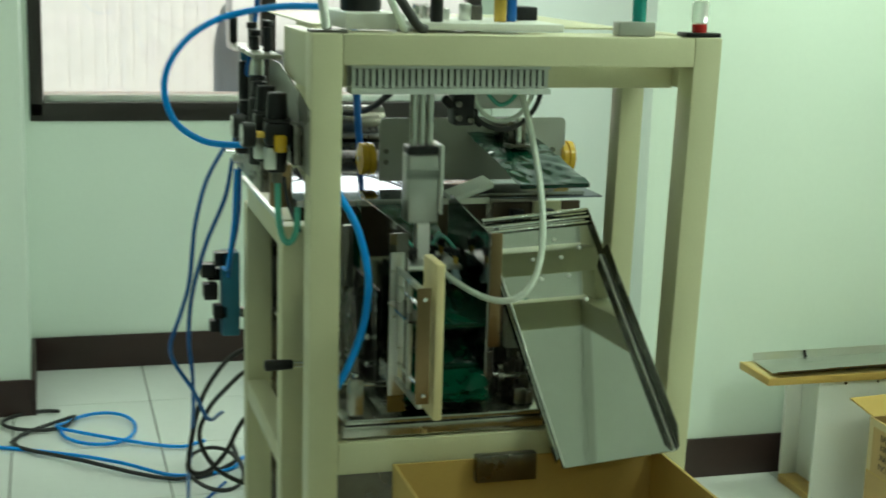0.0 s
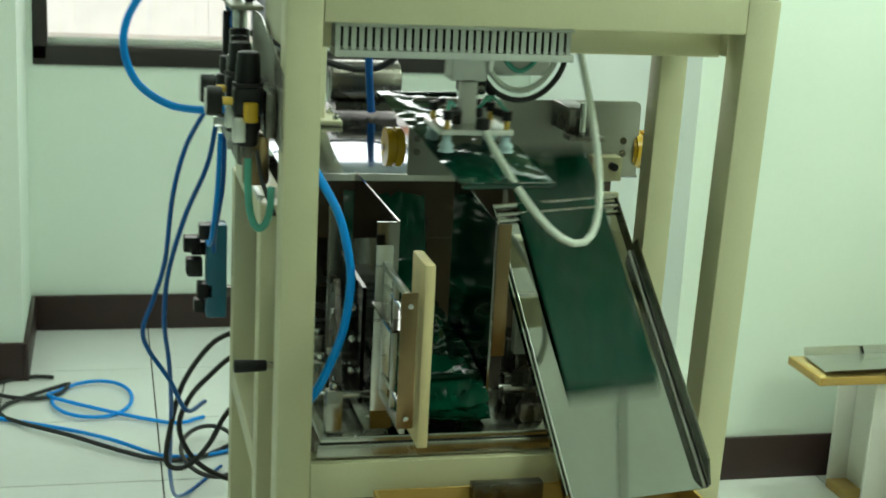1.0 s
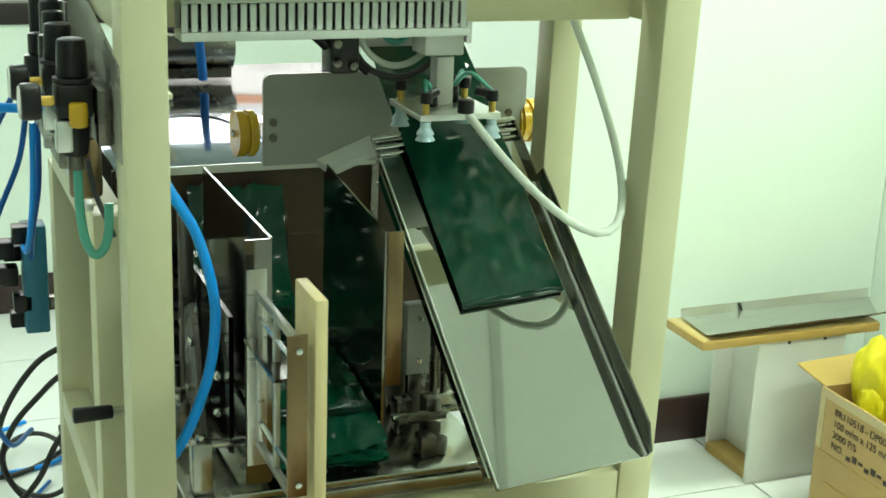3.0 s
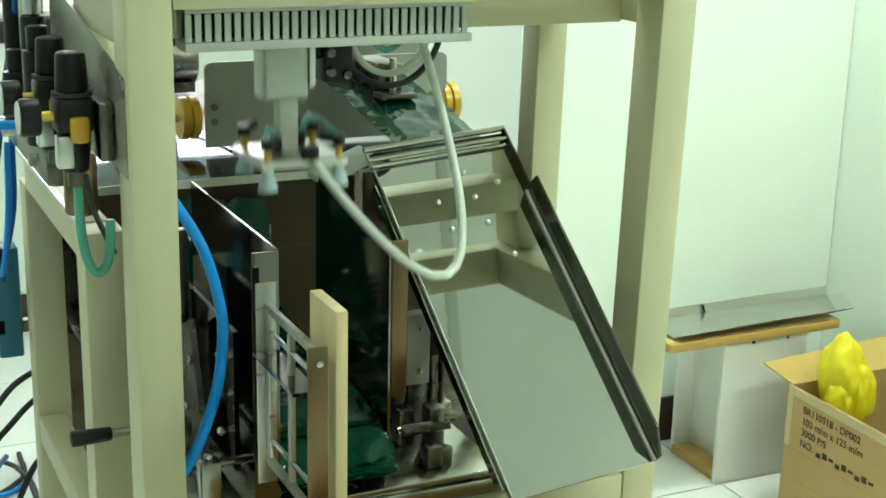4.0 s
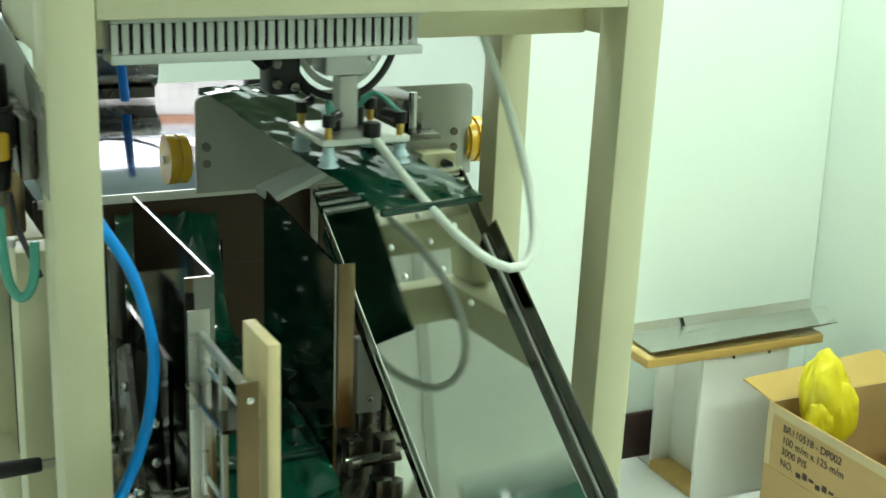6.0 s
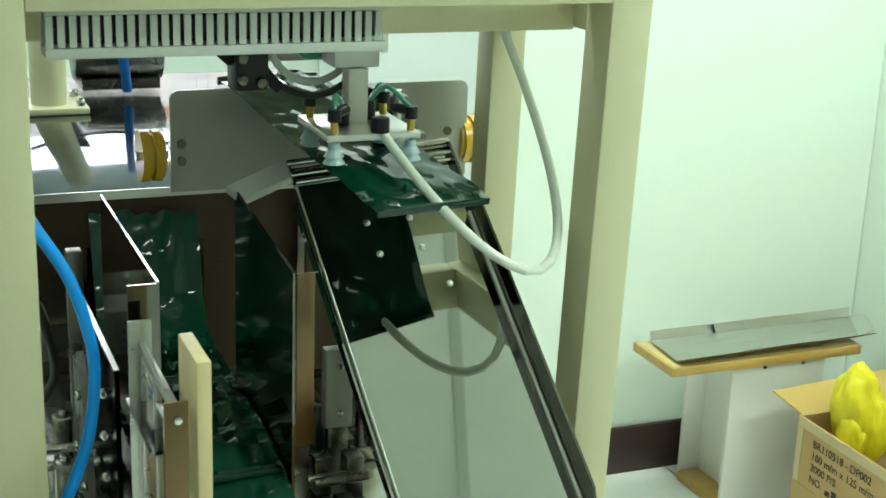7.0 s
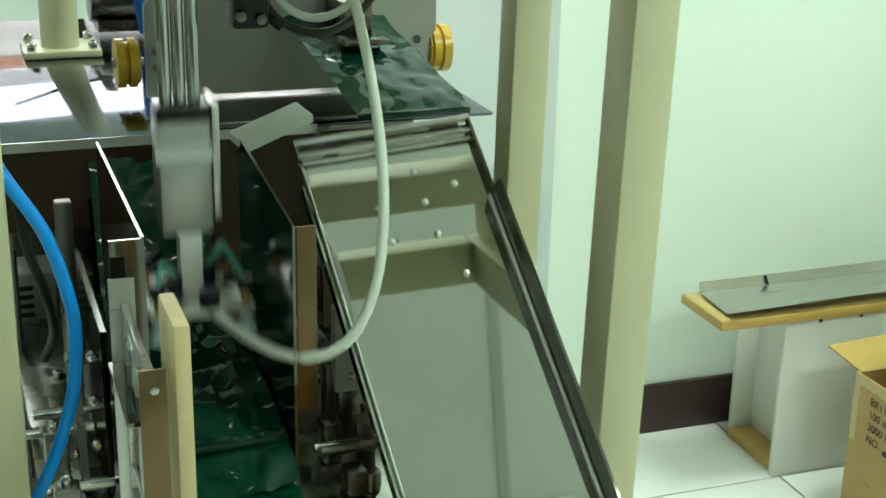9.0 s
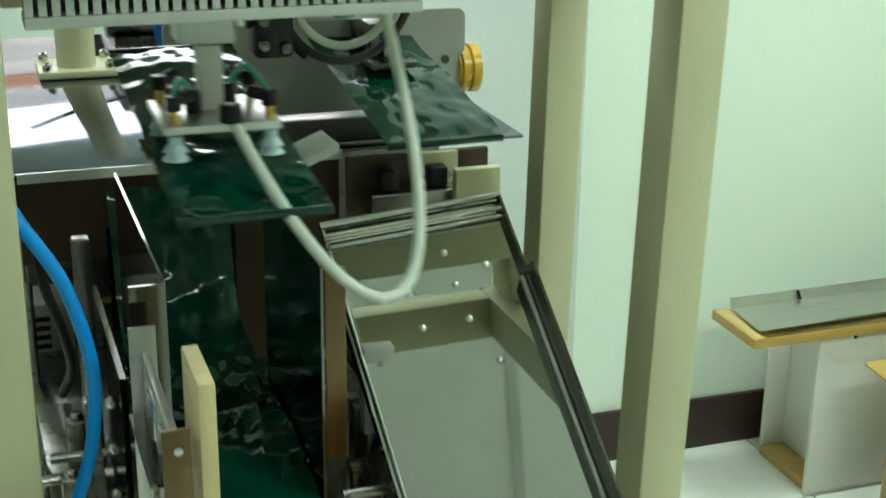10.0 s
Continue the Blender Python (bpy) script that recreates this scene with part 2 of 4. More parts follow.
solid("wall_right", B(XR, XR + 0.15, YB, PIER_Y + 0.15, 0, ZC), M_WALL, (XR, 0, 0), "pale green white painted wall", "wall", "structure")
solid("wall_pier_right", B(PIER_X, XR - 0.002, PIER_Y, YF - 0.002, 0, ZC), M_WALL, (PIER_X, PIER_Y, 0), "pale painted pier beside the window alcove", "wall", "structure")
solid("wall_pier_left", B(XL, 0.055, 4.43, YF - 0.002, 0, ZC), M_WALL, (0, 4.43, 0), "pale painted pier beside the window alcove", "wall", "structure")
solid("wall_left", B(XL - 0.15, XL - 0.002, YB, YF, 0, ZC), M_WALL, (XL, 0, 0), "pale painted wall", "wall", "structure")
solid("wall_behind", B(XL, XR, YB - 0.15, YB - 0.002, 0, ZC), M_WALL, (0, YB, 0), "pale painted wall", "wall", "structure")
WX0, WX1, WZ0, WZ1 = 0.075, 1.66, 0.893, 2.15
bm = bmesh.new()
box(bm, XL, XR, YF, YF + 0.18, 0, WZ0)
box(bm, XL, XR, YF, YF + 0.18, WZ1, ZC)
box(bm, XL, WX0, YF, YF + 0.18, WZ0, WZ1)
box(bm, WX1, XR, YF, YF + 0.18, WZ0, WZ1)
solid("wall_back", bm, M_WALL, (0, YF, 0), "pale green painted wall under a window", "wall", "structure")
solid("ceiling", B(XL, XR, YB, YF, ZC, ZC + 0.1), M_CEIL, (0, 0, ZC), "white ceiling", "ceiling", "structure")

# joints between the ceiling boards
for x in (-3.16, -1.96, -0.76, 0.44, 1.64):
    solid("trim", B(x - 0.015, x + 0.015, YB, YF, ZC - 0.006, ZC - 0.001), M_JOINT, (x, 0, ZC), "grey joint strip between ceiling boards", "ceiling joint", "structure")

# baseboards: dark boards 11 cm high
for nm, a in (("baseboard", (0.057, PIER_X - 0.002, YF - 0.016, YF - 0.002)), ("baseboard", (PIER_X + 0.002, XR - 0.004, PIER_Y - 0.014, PIER_Y - 0.002)),
              ("baseboard", (XL, 0.057, 4.414, 4.428)), ("baseboard", (0.057, 0.071, 4.414, YF - 0.018)),
              ("baseboard", (PIER_X - 0.016, PIER_X - 0.002, PIER_Y - 0.014, YF - 0.018)), ("baseboard", (XR - 0.016, XR - 0.002, YB, PIER_Y - 0.016))):
    solid(nm, B(*a, 0.0, 0.118, bev=0.003), M_BASE, (a[0], a[2], 0), "dark brown baseboard", "baseboard", "structure")

# window
win = tagged(new("window_1"), "dark framed window with bright daylight", "window", "", "structure")
win.location = (WX0, YF, WZ0)
bm = bmesh.new()
for a in ((WX0, WX1, WZ0 - 0.015, WZ0 + 0.048), (WX0, WX1, WZ1 - 0.05, WZ1), (WX0, WX0 + 0.045, WZ0, WZ1), (WX1 - 0.05, WX1, WZ0, WZ1), (0.86, 0.91, WZ0, WZ1)):
    box(bm, a[0], a[1], YF - 0.012, YF + 0.05, a[2], a[3], bev=0.004)
part("window_frame", bm, M_WINF, win)
part("window_sill", B(WX0 + 0.046, WX1 - 0.051, YF + 0.05, YF + 0.17, WZ0 + 0.004, WZ0 + 0.07, bev=0.004), M_ALU, win, "grey aluminium sliding track")
for a, b in ((WX0 + 0.047, 0.858), (0.912, WX1 - 0.052)):
    pane = part("pane", B(a, b, YF + 0.02, YF + 0.026, WZ0 + 0.047, WZ1 - 0.052), M_SEE, win)
    pane.visible_shadow = False

# outside
ground = solid("ground", B(-60, 60, YF + 0.3, 90, -3.2, -3.0), M_GROUT, (0, 20, -3), "grey paved ground outside", "ground", "structure")
nb = thing("neighbouring_building", (0, 9.2, -3), "pale tiled building with orange bands", "building")
part("wall", B(-8, 9, 9.2, 12, -3, 9), M_FACADE, nb)
for z in (-1.6, 1.62, 4.4):
    part("band", B(-8, 9, 9.12, 9.198, z, z + 0.5), M_ORANGE, nb, "orange painted band")
for k in range(75):
    part("rib", B(-3 + k * 0.08, -3 + k * 0.08 + 0.06, 9.19, 9.199, -1.1, 1.6), M_FACADE, nb)
part("balcony", B(1.25, 1.7, 8.8, 9.11, 0.85, 1.2, bev=0.02), M_FACADE, nb)

# housings of the added, unseen ceiling lamps
for lx, ly, lw in ((2.3, 2.95, 0.6), (1.05, 2.75, 1.2), (2.2, 0.95, 0.9), (0.4, -1.6, 1.2), (-1.2, 2.8, 1.2)):
    cl = thing("added_ceiling_fitting", (lx, ly, ZC), "unseen white ceiling fitting added for a lamp", "lamp", "ceiling lights")
    part("housing", B(lx - lw / 2 - 0.04, lx + lw / 2 + 0.04, ly - 0.18, ly + 0.18, ZC - 0.03, ZC - 0.001, bev=0.006), M_WHITEP, cl)

# ---- machine front frame ----
def leaning(bm, k):
    """Tilts an upright sideways by k per metre below its top."""
    for v in bm.verts:
        v.co.x -= k * (1.34 - v.co.z)
    return bm


X0, X1, Y0, ZT = 0.537, 1.243, 2.166, 1.340
pf = thing("machine_front_frame", (X0, Y0, 0), "beige painted steel tube machine frame", "machine frame")
part("post", B(X0 - 0.005, X0 + 0.045, Y0, Y0 + 0.06, 0, ZT, bev=0.003), M_BEIGE, pf)
part("post", leaning(B(X1 - 0.05, X1, Y0, Y0 + 0.06, 0, ZT, bev=0.003), 0.024), M_BEIGE, pf)
part("top_beam", B(X0 + 0.0455, X1 - 0.0505, Y0 + 0.001, Y0 + 0.06, ZT - 0.05, ZT - 0.0005, bev=0.002), M_BEIGE, pf)
part("bottom_rail", B(X0 + 0.0455, X1 - 0.068, Y0 + 0.001, Y0 + 0.05, 0.60, 0.656, bev=0.002), M_BEIGE, pf)
part("cross_beam", B(X0 + 0.05, X1 - 0.03, 2.292, 2.342, 1.243, 1.335, bev=0.003), M_BEIGE, pf)
part("side_beam", B(X1 - 0.032, X1, Y0 + 0.062, 2.47, 1.246, 1.337, bev=0.003), M_BEIGE, pf)
part("side_beam", B(X0, X0 + 0.032, Y0 + 0.062, 2.47, 1.246, 1.337, bev=0.003), M_BEIGE, pf)
part("upright", leaning(B(X1 - 0.047, X1, 2.48, 2.53, 0, 1.335, bev=0.003), 0.015), M_BEIGE, pf)

# ---- machine table behind it ----
DZ, DY = 0.98, 2.686
tb = thing("machine_table", (X0, 2.5, 0), "beige steel machine table with polished steel top", "machine table")
part("leg", B(X0, X0 + 0.055, 2.48, 2.535, 0, DZ - 0.01, bev=0.003), M_BEIGE, tb)
part("leg", B(X0, X0 + 0.055, 2.95, 3.0, 0, DZ - 0.05, bev=0.003), M_BEIGE, tb)
part("leg", B(1.20, 1.25, 3.25, 3.30, 0, DZ - 0.05, bev=0.003), M_BEIGE, tb)
part("side_rail", B(X0 + 0.001, X0 + 0.045, 2.536, 2.949, DZ - 0.055, DZ - 0.008, bev=0.002), M_BEIGE, tb)
part("side_rail", B(X0 + 0.001, X0 + 0.045, 2.536, 2.949, 0.49, 0.535, bev=0.002), M_BEIGE, tb)
part("deck", B(0.60, 1.25, DY, 3.55, DZ - 0.004, DZ, bev=0.001), M_DECK, tb, "polished stainless steel deck")
part("deck_front_edge", B(0.60, 1.0, DY - 0.003, DY - 0.0005, DZ - 0.012, DZ + 0.0005), M_ALU, tb)
part("deck_edge", B(X0 - 0.006, X0 + 0.004, 2.49, 3.0, DZ - 0.006, DZ + 0.004, bev=0.002), M_ALU, tb)
part("back_panel", B(X0 + 0.06, 1.24, 3.0, 3.01, 0.05, DZ - 0.03), M_DARKST, tb, "dark sheet panel")
part("front_panel", B(X0 + 0.06, 0.999, 2.70, 2.71, 0.86, DZ - 0.006), M_DIMBROWN, tb, "brown sheet with shade in its colour under the deck")
part("front_panel", B(0.80, 0.999, 2.702, 2.71, 0.70, 0.859), M_DIMBROWN, tb, "sheet darkened for shade under the deck")
part("front_panel", B(1.0, 1.19, 2.66, 2.67, 0.70, DZ - 0.006), M_DIMBROWN, tb, "sheet darkened for shade under the deck")
part("mounting_plate", B(1.085, 1.145, 2.650, 2.6595, 0.78, DZ - 0.004, bev=0.001), M_BEIGE, tb, "beige mounting plate with bolts")
for xx, zz in ((1.10, 0.945), (1.13, 0.945), (1.10, 0.90), (1.13, 0.90)):
    bolt(tb, (xx, 2.650, zz), r=0.005)
# unseen sheet added to keep ceiling light off the rear bag
part("shade_cover", B(X0 + 0.052, X1 - 0.052, 2.475, 2.99, ZT - 0.004, ZT - 0.0005), M_BEIGE, tb, "added beige sheet that shades the rear bag")
part("track_plate", B(0.86, 1.21, DY + 0.002, 2.93, DZ + 0.001, DZ + 0.009, bev=0.001), M_TRACK, tb, "dark brushed track plate")
part("bed_plate", B(0.597, 1.0, 2.18, 2.98, 0.682, 0.692, bev=0.002), M_BED, tb, "steel bed plate")
part("bed_plate", B(1.001, 1.19, 2.36, 2.98, 0.682, 0.692, bev=0.002), M_BED, tb, "steel bed plate")
part("bed_rail", B(0.592, 1.01, 2.176, 2.2, 0.66, 0.681, bev=0.002), M_CLAMP, tb)
# darker steel on this block stands in for the deck's shade
part("bracket_block", B(1.02, 1.17, 2.62, 2.655, 0.90, 0.935, bev=0.003), M_CLAMP, tb)
for xx in (1.035, 1.10):
    part("stop_block", B(xx, xx + 0.025, 2.63, 2.66, 0.936, 0.962, bev=0.003), M_BLACK, tb)
part("end_plate", B(1.125, 1.185, 2.60, 2.615, 0.86, 0.965, bev=0.002), M_BEIGE, tb)
for xx in (1.14, 1.17):
    bolt(tb, (xx, 2.60, 0.925), r=0.005)

# ---- slotted wiring duct ----
du = thing("wiring_duct", (0.603, 2.194, 1.241), "light grey slotted plastic wiring duct", "wiring duct")
D0, D1, DYF, DZ0, DZ1 = 0.603, 0.944, 2.196, 1.241, 1.2885
part("duct_back", B(D0, D1, DYF + 0.036, DYF + 0.039, DZ0 + 0.0105, DZ1), M_DUCT, du)
part("duct_lid", B(D0 - 0.001, D1 + 0.001, DYF - 0.003, DYF + 0.04, DZ0, DZ0 + 0.010, bev=0.0015), M_DUCT, du)
# one dark bar stands for both wires and shade behind the fingers
part("duct_dark_core", B(D0 + 0.004, D1 - 0.004, DYF + 0.014, DYF + 0.033, DZ0 + 0.012, DZ1 - 0.008, bev=0.004), M_RUBBER, du, "dark core for the wires and shade in the duct")
part("duct_edge", B(D0, D1, DYF, DYF + 0.003, DZ1 - 0.006, DZ1), M_DUCT, du)
nf = 31
st = (D1 - D0) / nf
fing = None
for k in range(nf):
    if fing is None:
        fing = part("finger", B(D0, D0 + st * 0.62, DYF, DYF + 0.003, DZ0 + 0.0105, DZ1 - 0.0065), M_DUCT, du)
    else:
        o = new("finger", fing.data)
        o.parent = du
        o.location = (k * st, 0, 0)

# ---- magazine for the bags ----
mg = thing("bag_magazine", (0.72, 2.2, 0.692), "steel bag magazine with side walls", "magazine")
MX = 0.700
part("side_wall", P([(MX, 2.555, 0.70), (MX, 2.19, 0.70), (MX, 2.19, 1.012), (MX, 2.555, 1.010)], 0.003, (1, 0, 0)), M_DIMMIR, mg)
part("side_flange", B(MX - 0.03, MX, 2.187, 2.19, 0.70, 1.011), M_DIMMIR, mg)
part("guide_wall", P([(0.85, 2.468, 0.70), (0.85, 2.21, 0.70), (0.85, 2.21, 1.002), (0.85, 2.468, 1.029)], 0.003, (1, 0, 0)), M_DIMMIR, mg)
part("guide_flange", B(0.8535, 0.874, 2.207, 2.21, 0.80, 1.002, bev=0.001), M_BRONZE, mg)
DEFL = Matrix.Translation((0.892, 2.478, 1.034)) @ pose(0, 0, 0, 18, -14, 20)
part("deflector", B(-0.048, 0.048, -0.017, 0.017, -0.006, 0.006, bev=0.002, m=DEFL), M_DUCT, mg, "light grey folded deflector")
part("back_wall", B(0.70, 0.86, 2.692, 2.696, 0.70, 0.90), M_DIMMIR, mg, "polished back wall with shade in its colour")
part("angle_plate", B(0.664, 0.688, 2.155, 2.158, 0.74, 0.985, bev=0.001), M_BRUSH, mg)
for a in ((2.0, 2.154, 0.952, 0.962), (2.0, 2.154, 0.765, 0.775), (2.0, 2.012, 0.776, 0.951), (2.142, 2.154, 0.776, 0.951), (2.070, 2.078, 0.776, 0.951)):
    part("frame_bar", B(0.674, 0.681, a[0], a[1], a[2], a[3], bev=0.001), M_BRUSH, mg)
for z in (0.80, 0.93):
    part("guide_rod", R((0.6775, 1.998, z), (0.6775, 2.19, z), 0.0035, 10), M_STEEL, mg)
part("bronze_strip", B(0.668, 0.6905, 1.994, 1.998, 0.775, 0.962, bev=0.001), M_BRONZE, mg)
for z in (0.79, 0.945):
    bolt(mg, (0.68, 1.994, z), r=0.004)
part("arm", B(0.66, 0.69, 2.02, 2.154, 0.90, 0.904), M_DIMMIR, mg)
wb = solid("wooden_board", B(0.697, 0.711, 1.990, 2.070, 0.748, 1.0, bev=0.002), M_WOOD, (0.7, 2.03, 0.75), "upright pale wooden board on the magazine", "board")


def bag_mesh(seed, w=0.145, l=0.45, t=0.0035, amp=0.0046, fine=0.4):
    """A flat film bag, slightly crumpled, with its middle at the origin."""
    bm = bmesh.new()
    nx, ny = 24, 68
    layers = []
    for side in (1, -1):
        rows = []
        for j in range(ny + 1):
            row = []
            for i in range(nx + 1):
                u, v = i / nx - 0.5, j / ny - 0.5
                edge = min(1, (0.5 - abs(u)) * 7, (0.5 - abs(v)) * 12)
                q = Vector((u * w * 22, v * l * 16, seed * 7.3))
                crease = noise.voronoi(Vector((u * w * 42 + 0.6 * noise.noise(q), v * l * 26, seed * 3.1)))[0][0]
                z = amp * ((0.5 + 0.6 * fine) * crease + noise.noise(q * 0.55) * 1.3 + 0.7 * (0.5 - abs(noise.noise(q * 1.3)))
                           + fine * (0.7 * (0.5 - abs(noise.noise(q * 2.3))) + 0.45 * (0.5 - abs(noise.noise(q * 4.7))))) + side * t * 0.5 * edge
                row.append(bm.verts.new((u * w, v * l, z + (0.0002 * side))))
            rows.append(row)
        layers.append(rows)
        for j in range(ny):
            for i in range(nx):
                f = (rows[j][i], rows[j][i + 1], rows[j + 1][i + 1], rows[j + 1][i])
                bm.faces.new(f if side > 0 else f[::-1]).smooth = True
    a, b = layers
    rim = [(0, i) for i in range(nx)] + [(j, nx) for j in range(ny)] + [(ny, i) for i in range(nx, 0, -1)] + [(j, 0) for j in range(ny, 0, -1)]
    for k, (j, i) in enumerate(rim):
        j2, i2 = rim[(k + 1) % len(rim)]
        bm.faces.new((b[j][i], b[j2][i2], a[j2][i2], a[j][i]))
    return bm


# stacked bags waiting in the magazine: flat in front, curling down at the front end and up the back wall
def stacked_bag(seed, l, rise, curl, amp):
    bm = bag_mesh(seed, 0.146, l, 0.005, amp, 1.0)
    for v in bm.verts:
        u = v.co.y + l / 2
        v.co.z -= curl * max(0.0, 0.10 - u)
        up = max(0.0, u - (l - rise))
        if up > 0:
            a = min(1.25, up / 0.07)
            run = 0.07 * math.sin(a) + max(0.0, up - 0.0875) * math.cos(1.25)
            v.co.z += 0.07 * (1 - math.cos(a)) + max(0.0, up - 0.0875) * math.sin(1.25)
            v.co.y = l / 2 - rise + run
    bmesh.ops.translate(bm, verts=bm.verts, vec=(0, l / 2, 0))
    return bm


for k in range(9):
    top = k == 8
    bm = stacked_bag(k, 0.612 if top else 0.485, 0.21 if top else 0.0, 0.36 * k / 8, 0.011 if top else 0.0055)
    o = solid("film_bag", bm, M_GREEN, (0, 0, 0), "glossy dark green film bag curling up the back wall" if top else "glossy dark green film bag in the stack", "bag", "", "stacked bags")
    o.matrix_world = pose(0.774 + random.uniform(-0.003, 0.003), 2.168 + 0.0015 * k + random.uniform(-0.004, 0.004), 0.712 + k * 0.0062, 1.5, 0, random.uniform(-1.2, 1.2))

# ---- the chute, which rises and sinks ----
CA = 42.0
ch = thing("delivery_chute", (0, 0, 0), "polished stainless steel chute with side walls", "chute")
CL, CX0, CX1 = 0.517, 0.932, 1.138
part("chute_plate", B(CX0, CX1, -CL, 0, -0.003, 0.0), M_CHUTE, ch, at=(0, 0, 0))
part("side_wall", P([(CX1, -CL, 0), (CX1, 0.0, 0), (CX1, 0.0, 0.012), (CX1, -0.095, 0.012), (CX1, -0.10, 0.036), (CX1, -CL + 0.03, 0.036), (CX1, -CL, 0.012)], 0.003, (1, 0, 0)), M_DIMCHUTE, ch, at=(0, 0, 0))
part("edge_line", R((CX0 - 0.0015, -CL + 0.001, 0.0075), (CX0 - 0.0015, -0.03, 0.0075), 0.0014, 8), M_ALU, ch, at=(0, 0, 0))
part("side_wall", P([(CX0 - 0.003, -CL, 0), (CX0 - 0.003, 0.0, 0), (CX0 - 0.003, 0.0, 0.006), (CX0 - 0.003, -CL, 0.006)], 0.003, (1, 0, 0)), M_CHUTE, ch, at=(0, 0, 0))
for yy, zz, rr in ((0.004, 0.006, 0.0045), (-0.014, 0.008, 0.003), (-0.022, 0.003, 0.003)):
    part("cross_rod", R((CX0 - 0.004, yy, zz), (CX1 + 0.004, yy, zz), rr, 12), M_STEEL, ch, at=(0, 0, 0))
for xx, yy in ((1.006, -0.137), (1.060, -0.137), (1.003, -0.092), (1.058, -0.094), (1.078, -0.192), (1.057, -0.053), (1.100, -0.077)):
    bm = bmesh.new()
    bmesh.ops.create_uvsphere(bm, u_segments=12, v_segments=8, radius=0.0045, matrix=Matrix.Translation((xx, yy, 0.0)) @ Matrix.Diagonal((1, 1, 0.7, 1)))
    part("bolt", bm, M_ALU, ch, at=(0, 0, 0))
# white rod paints the bright glint along the plate's right edge
part("edge_line", R((CX1 - 0.0028, -CL + 0.001, 0.0022), (CX1 - 0.0028, -0.10, 0.0022), 0.0024, 12), M_LABEL, ch, at=(0, 0, 0))
part("guide_bar", B(CX0 - 0.007, CX0 - 0.0035, -0.5, -0.05, -0.014, 0.002), M_CHUTE, ch, at=(0, 0, 0))


def table(rows, p):
    """Value between rows of (phase, value)."""
    if p <= rows[0][0]:
        return rows[0][1]
    for (a, u), (b, v) in zip(rows, rows[1:]):
        if p <= b:
            s = (p - a) / (b - a)
            return u + (v - u) * s
    return rows[-1][1]


CYCLE = 4.65
HYF = 2.30
# over one cycle: head across, head height, chute height, carriage back
HEAD_X = [(0.0, 0.774), (0.6, 0.768), (0.85, 0.801), (1.05, 0.851), (1.35, 0.924), (1.6, 0.962), (2.4, 0.972), (2.75, 0.985), (3.1, 0.98), (3.35, 0.875), (3.6, 0.802), (3.85, 0.776), (4.65, 0.774)]
HEAD_Z = [(0.0, 0.92), (0.1, 0.945), (0.3, 1.03), (0.45, 1.09), (0.6, 1.115), (2.6, 1.122), (2.85, 1.118), (3.85, 1.108), (3.98, 1.09), (4.2, 0.97), (4.35, 0.88), (4.46, 0.842), (4.56, 0.842), (4.65, 0.92)]
CHUTE_Z = [(0.0, -0.07), (0.2, -0.084), (0.45, -0.09), (0.7, -0.085), (0.95, -0.078), (1.15, -0.062), (1.35, -0.023), (1.55, 0.016), (3.85, 0.017), (4.1, 0.010), (4.35, -0.027), (4.5, -0.05), (4.65, -0.07)]
CAR_Y = [(0.0, 2.83), (0.68, 2.83), (0.78, 2.80), (0.98, 2.605), (3.36, 2.605), (3.5, 2.65), (3.72, 2.83), (4.65, 2.83)]


def phase(t):
    return t % CYCLE


def chute_pose(t):
    return pose(1.015, 2.439, 1.051 + table(CHUTE_Z, phase(t)), CA, -4.4, 1.2) @ pose(-1.036, 0, 0)


def head_at(t):
    return Vector((table(HEAD_X, phase(t)), HYF + 0.06, table(HEAD_Z, phase(t))))


# ---- suction head on its lift ----
# own space: middle of the plate's underside
hd = thing("suction_head", (0, 0, 0), "aluminium suction head with four pale cups", "suction head")
Z0 = (0, 0, 0)
part("plate", B(-0.056, 0.056, -0.06, 0.06, 0, 0.008, bev=0.001), M_ALU, hd, at=Z0)
for xx in (-0.045, 0.047):
    for yy in (-0.05, 0.045):
        bm = bmesh.new()
        rod(bm, (xx, yy, -0.010), (xx, yy, -0.002), 0.007, 14)
        rod(bm, (xx, yy, -0.018), (xx, yy, -0.010), 0.012, 14, r2=0.007)
        rod(bm, (xx, yy, -0.026), (xx, yy, -0.018), 0.013, 14, r2=0.008)
        cup = part("suction_cup", bm, M_CUP, hd, at=Z0)
        part("stem", R((xx, yy, 0.008), (xx, yy, 0.028), 0.0045, 10), M_BRASS, cup, at=Z0)
        bm = bmesh.new()
        rod(bm, (xx, yy, 0.022), (xx, yy, 0.036), 0.008, 12)
        rod(bm, (xx, yy, 0.030), (xx * 0.6, yy + 0.012, 0.034), 0.006, 10)
        part("elbow_fitting", bm, M_BLACK, cup, at=Z0)
part("mast", B(-0.012, 0.012, 0.0, 0.025, 0.008, 0.072, bev=0.001), M_LABEL, hd, at=Z0)
for p0, p1, r in (((-0.02, -0.005, 0.008), (-0.02, -0.005, 0.03), 0.008), ((0.02, 0.02, 0.008), (0.02, 0.02, 0.03), 0.008), ((0.008, -0.055, 0.008), (0.008, -0.055, 0.026), 0.011)):
    part("manifold", R(p0, p1, r, 12, bev=0.002), M_BLACK, hd, at=Z0)
part("lift_block", B(-0.030, 0.026, 0.0, 0.05, 0.073, 0.195, bev=0.003), M_CYL, hd, at=Z0)
part("lift_plate", B(0.0265, 0.034, -0.004, 0.052, 0.09, 0.215, bev=0.001), M_ALU, hd, at=Z0)
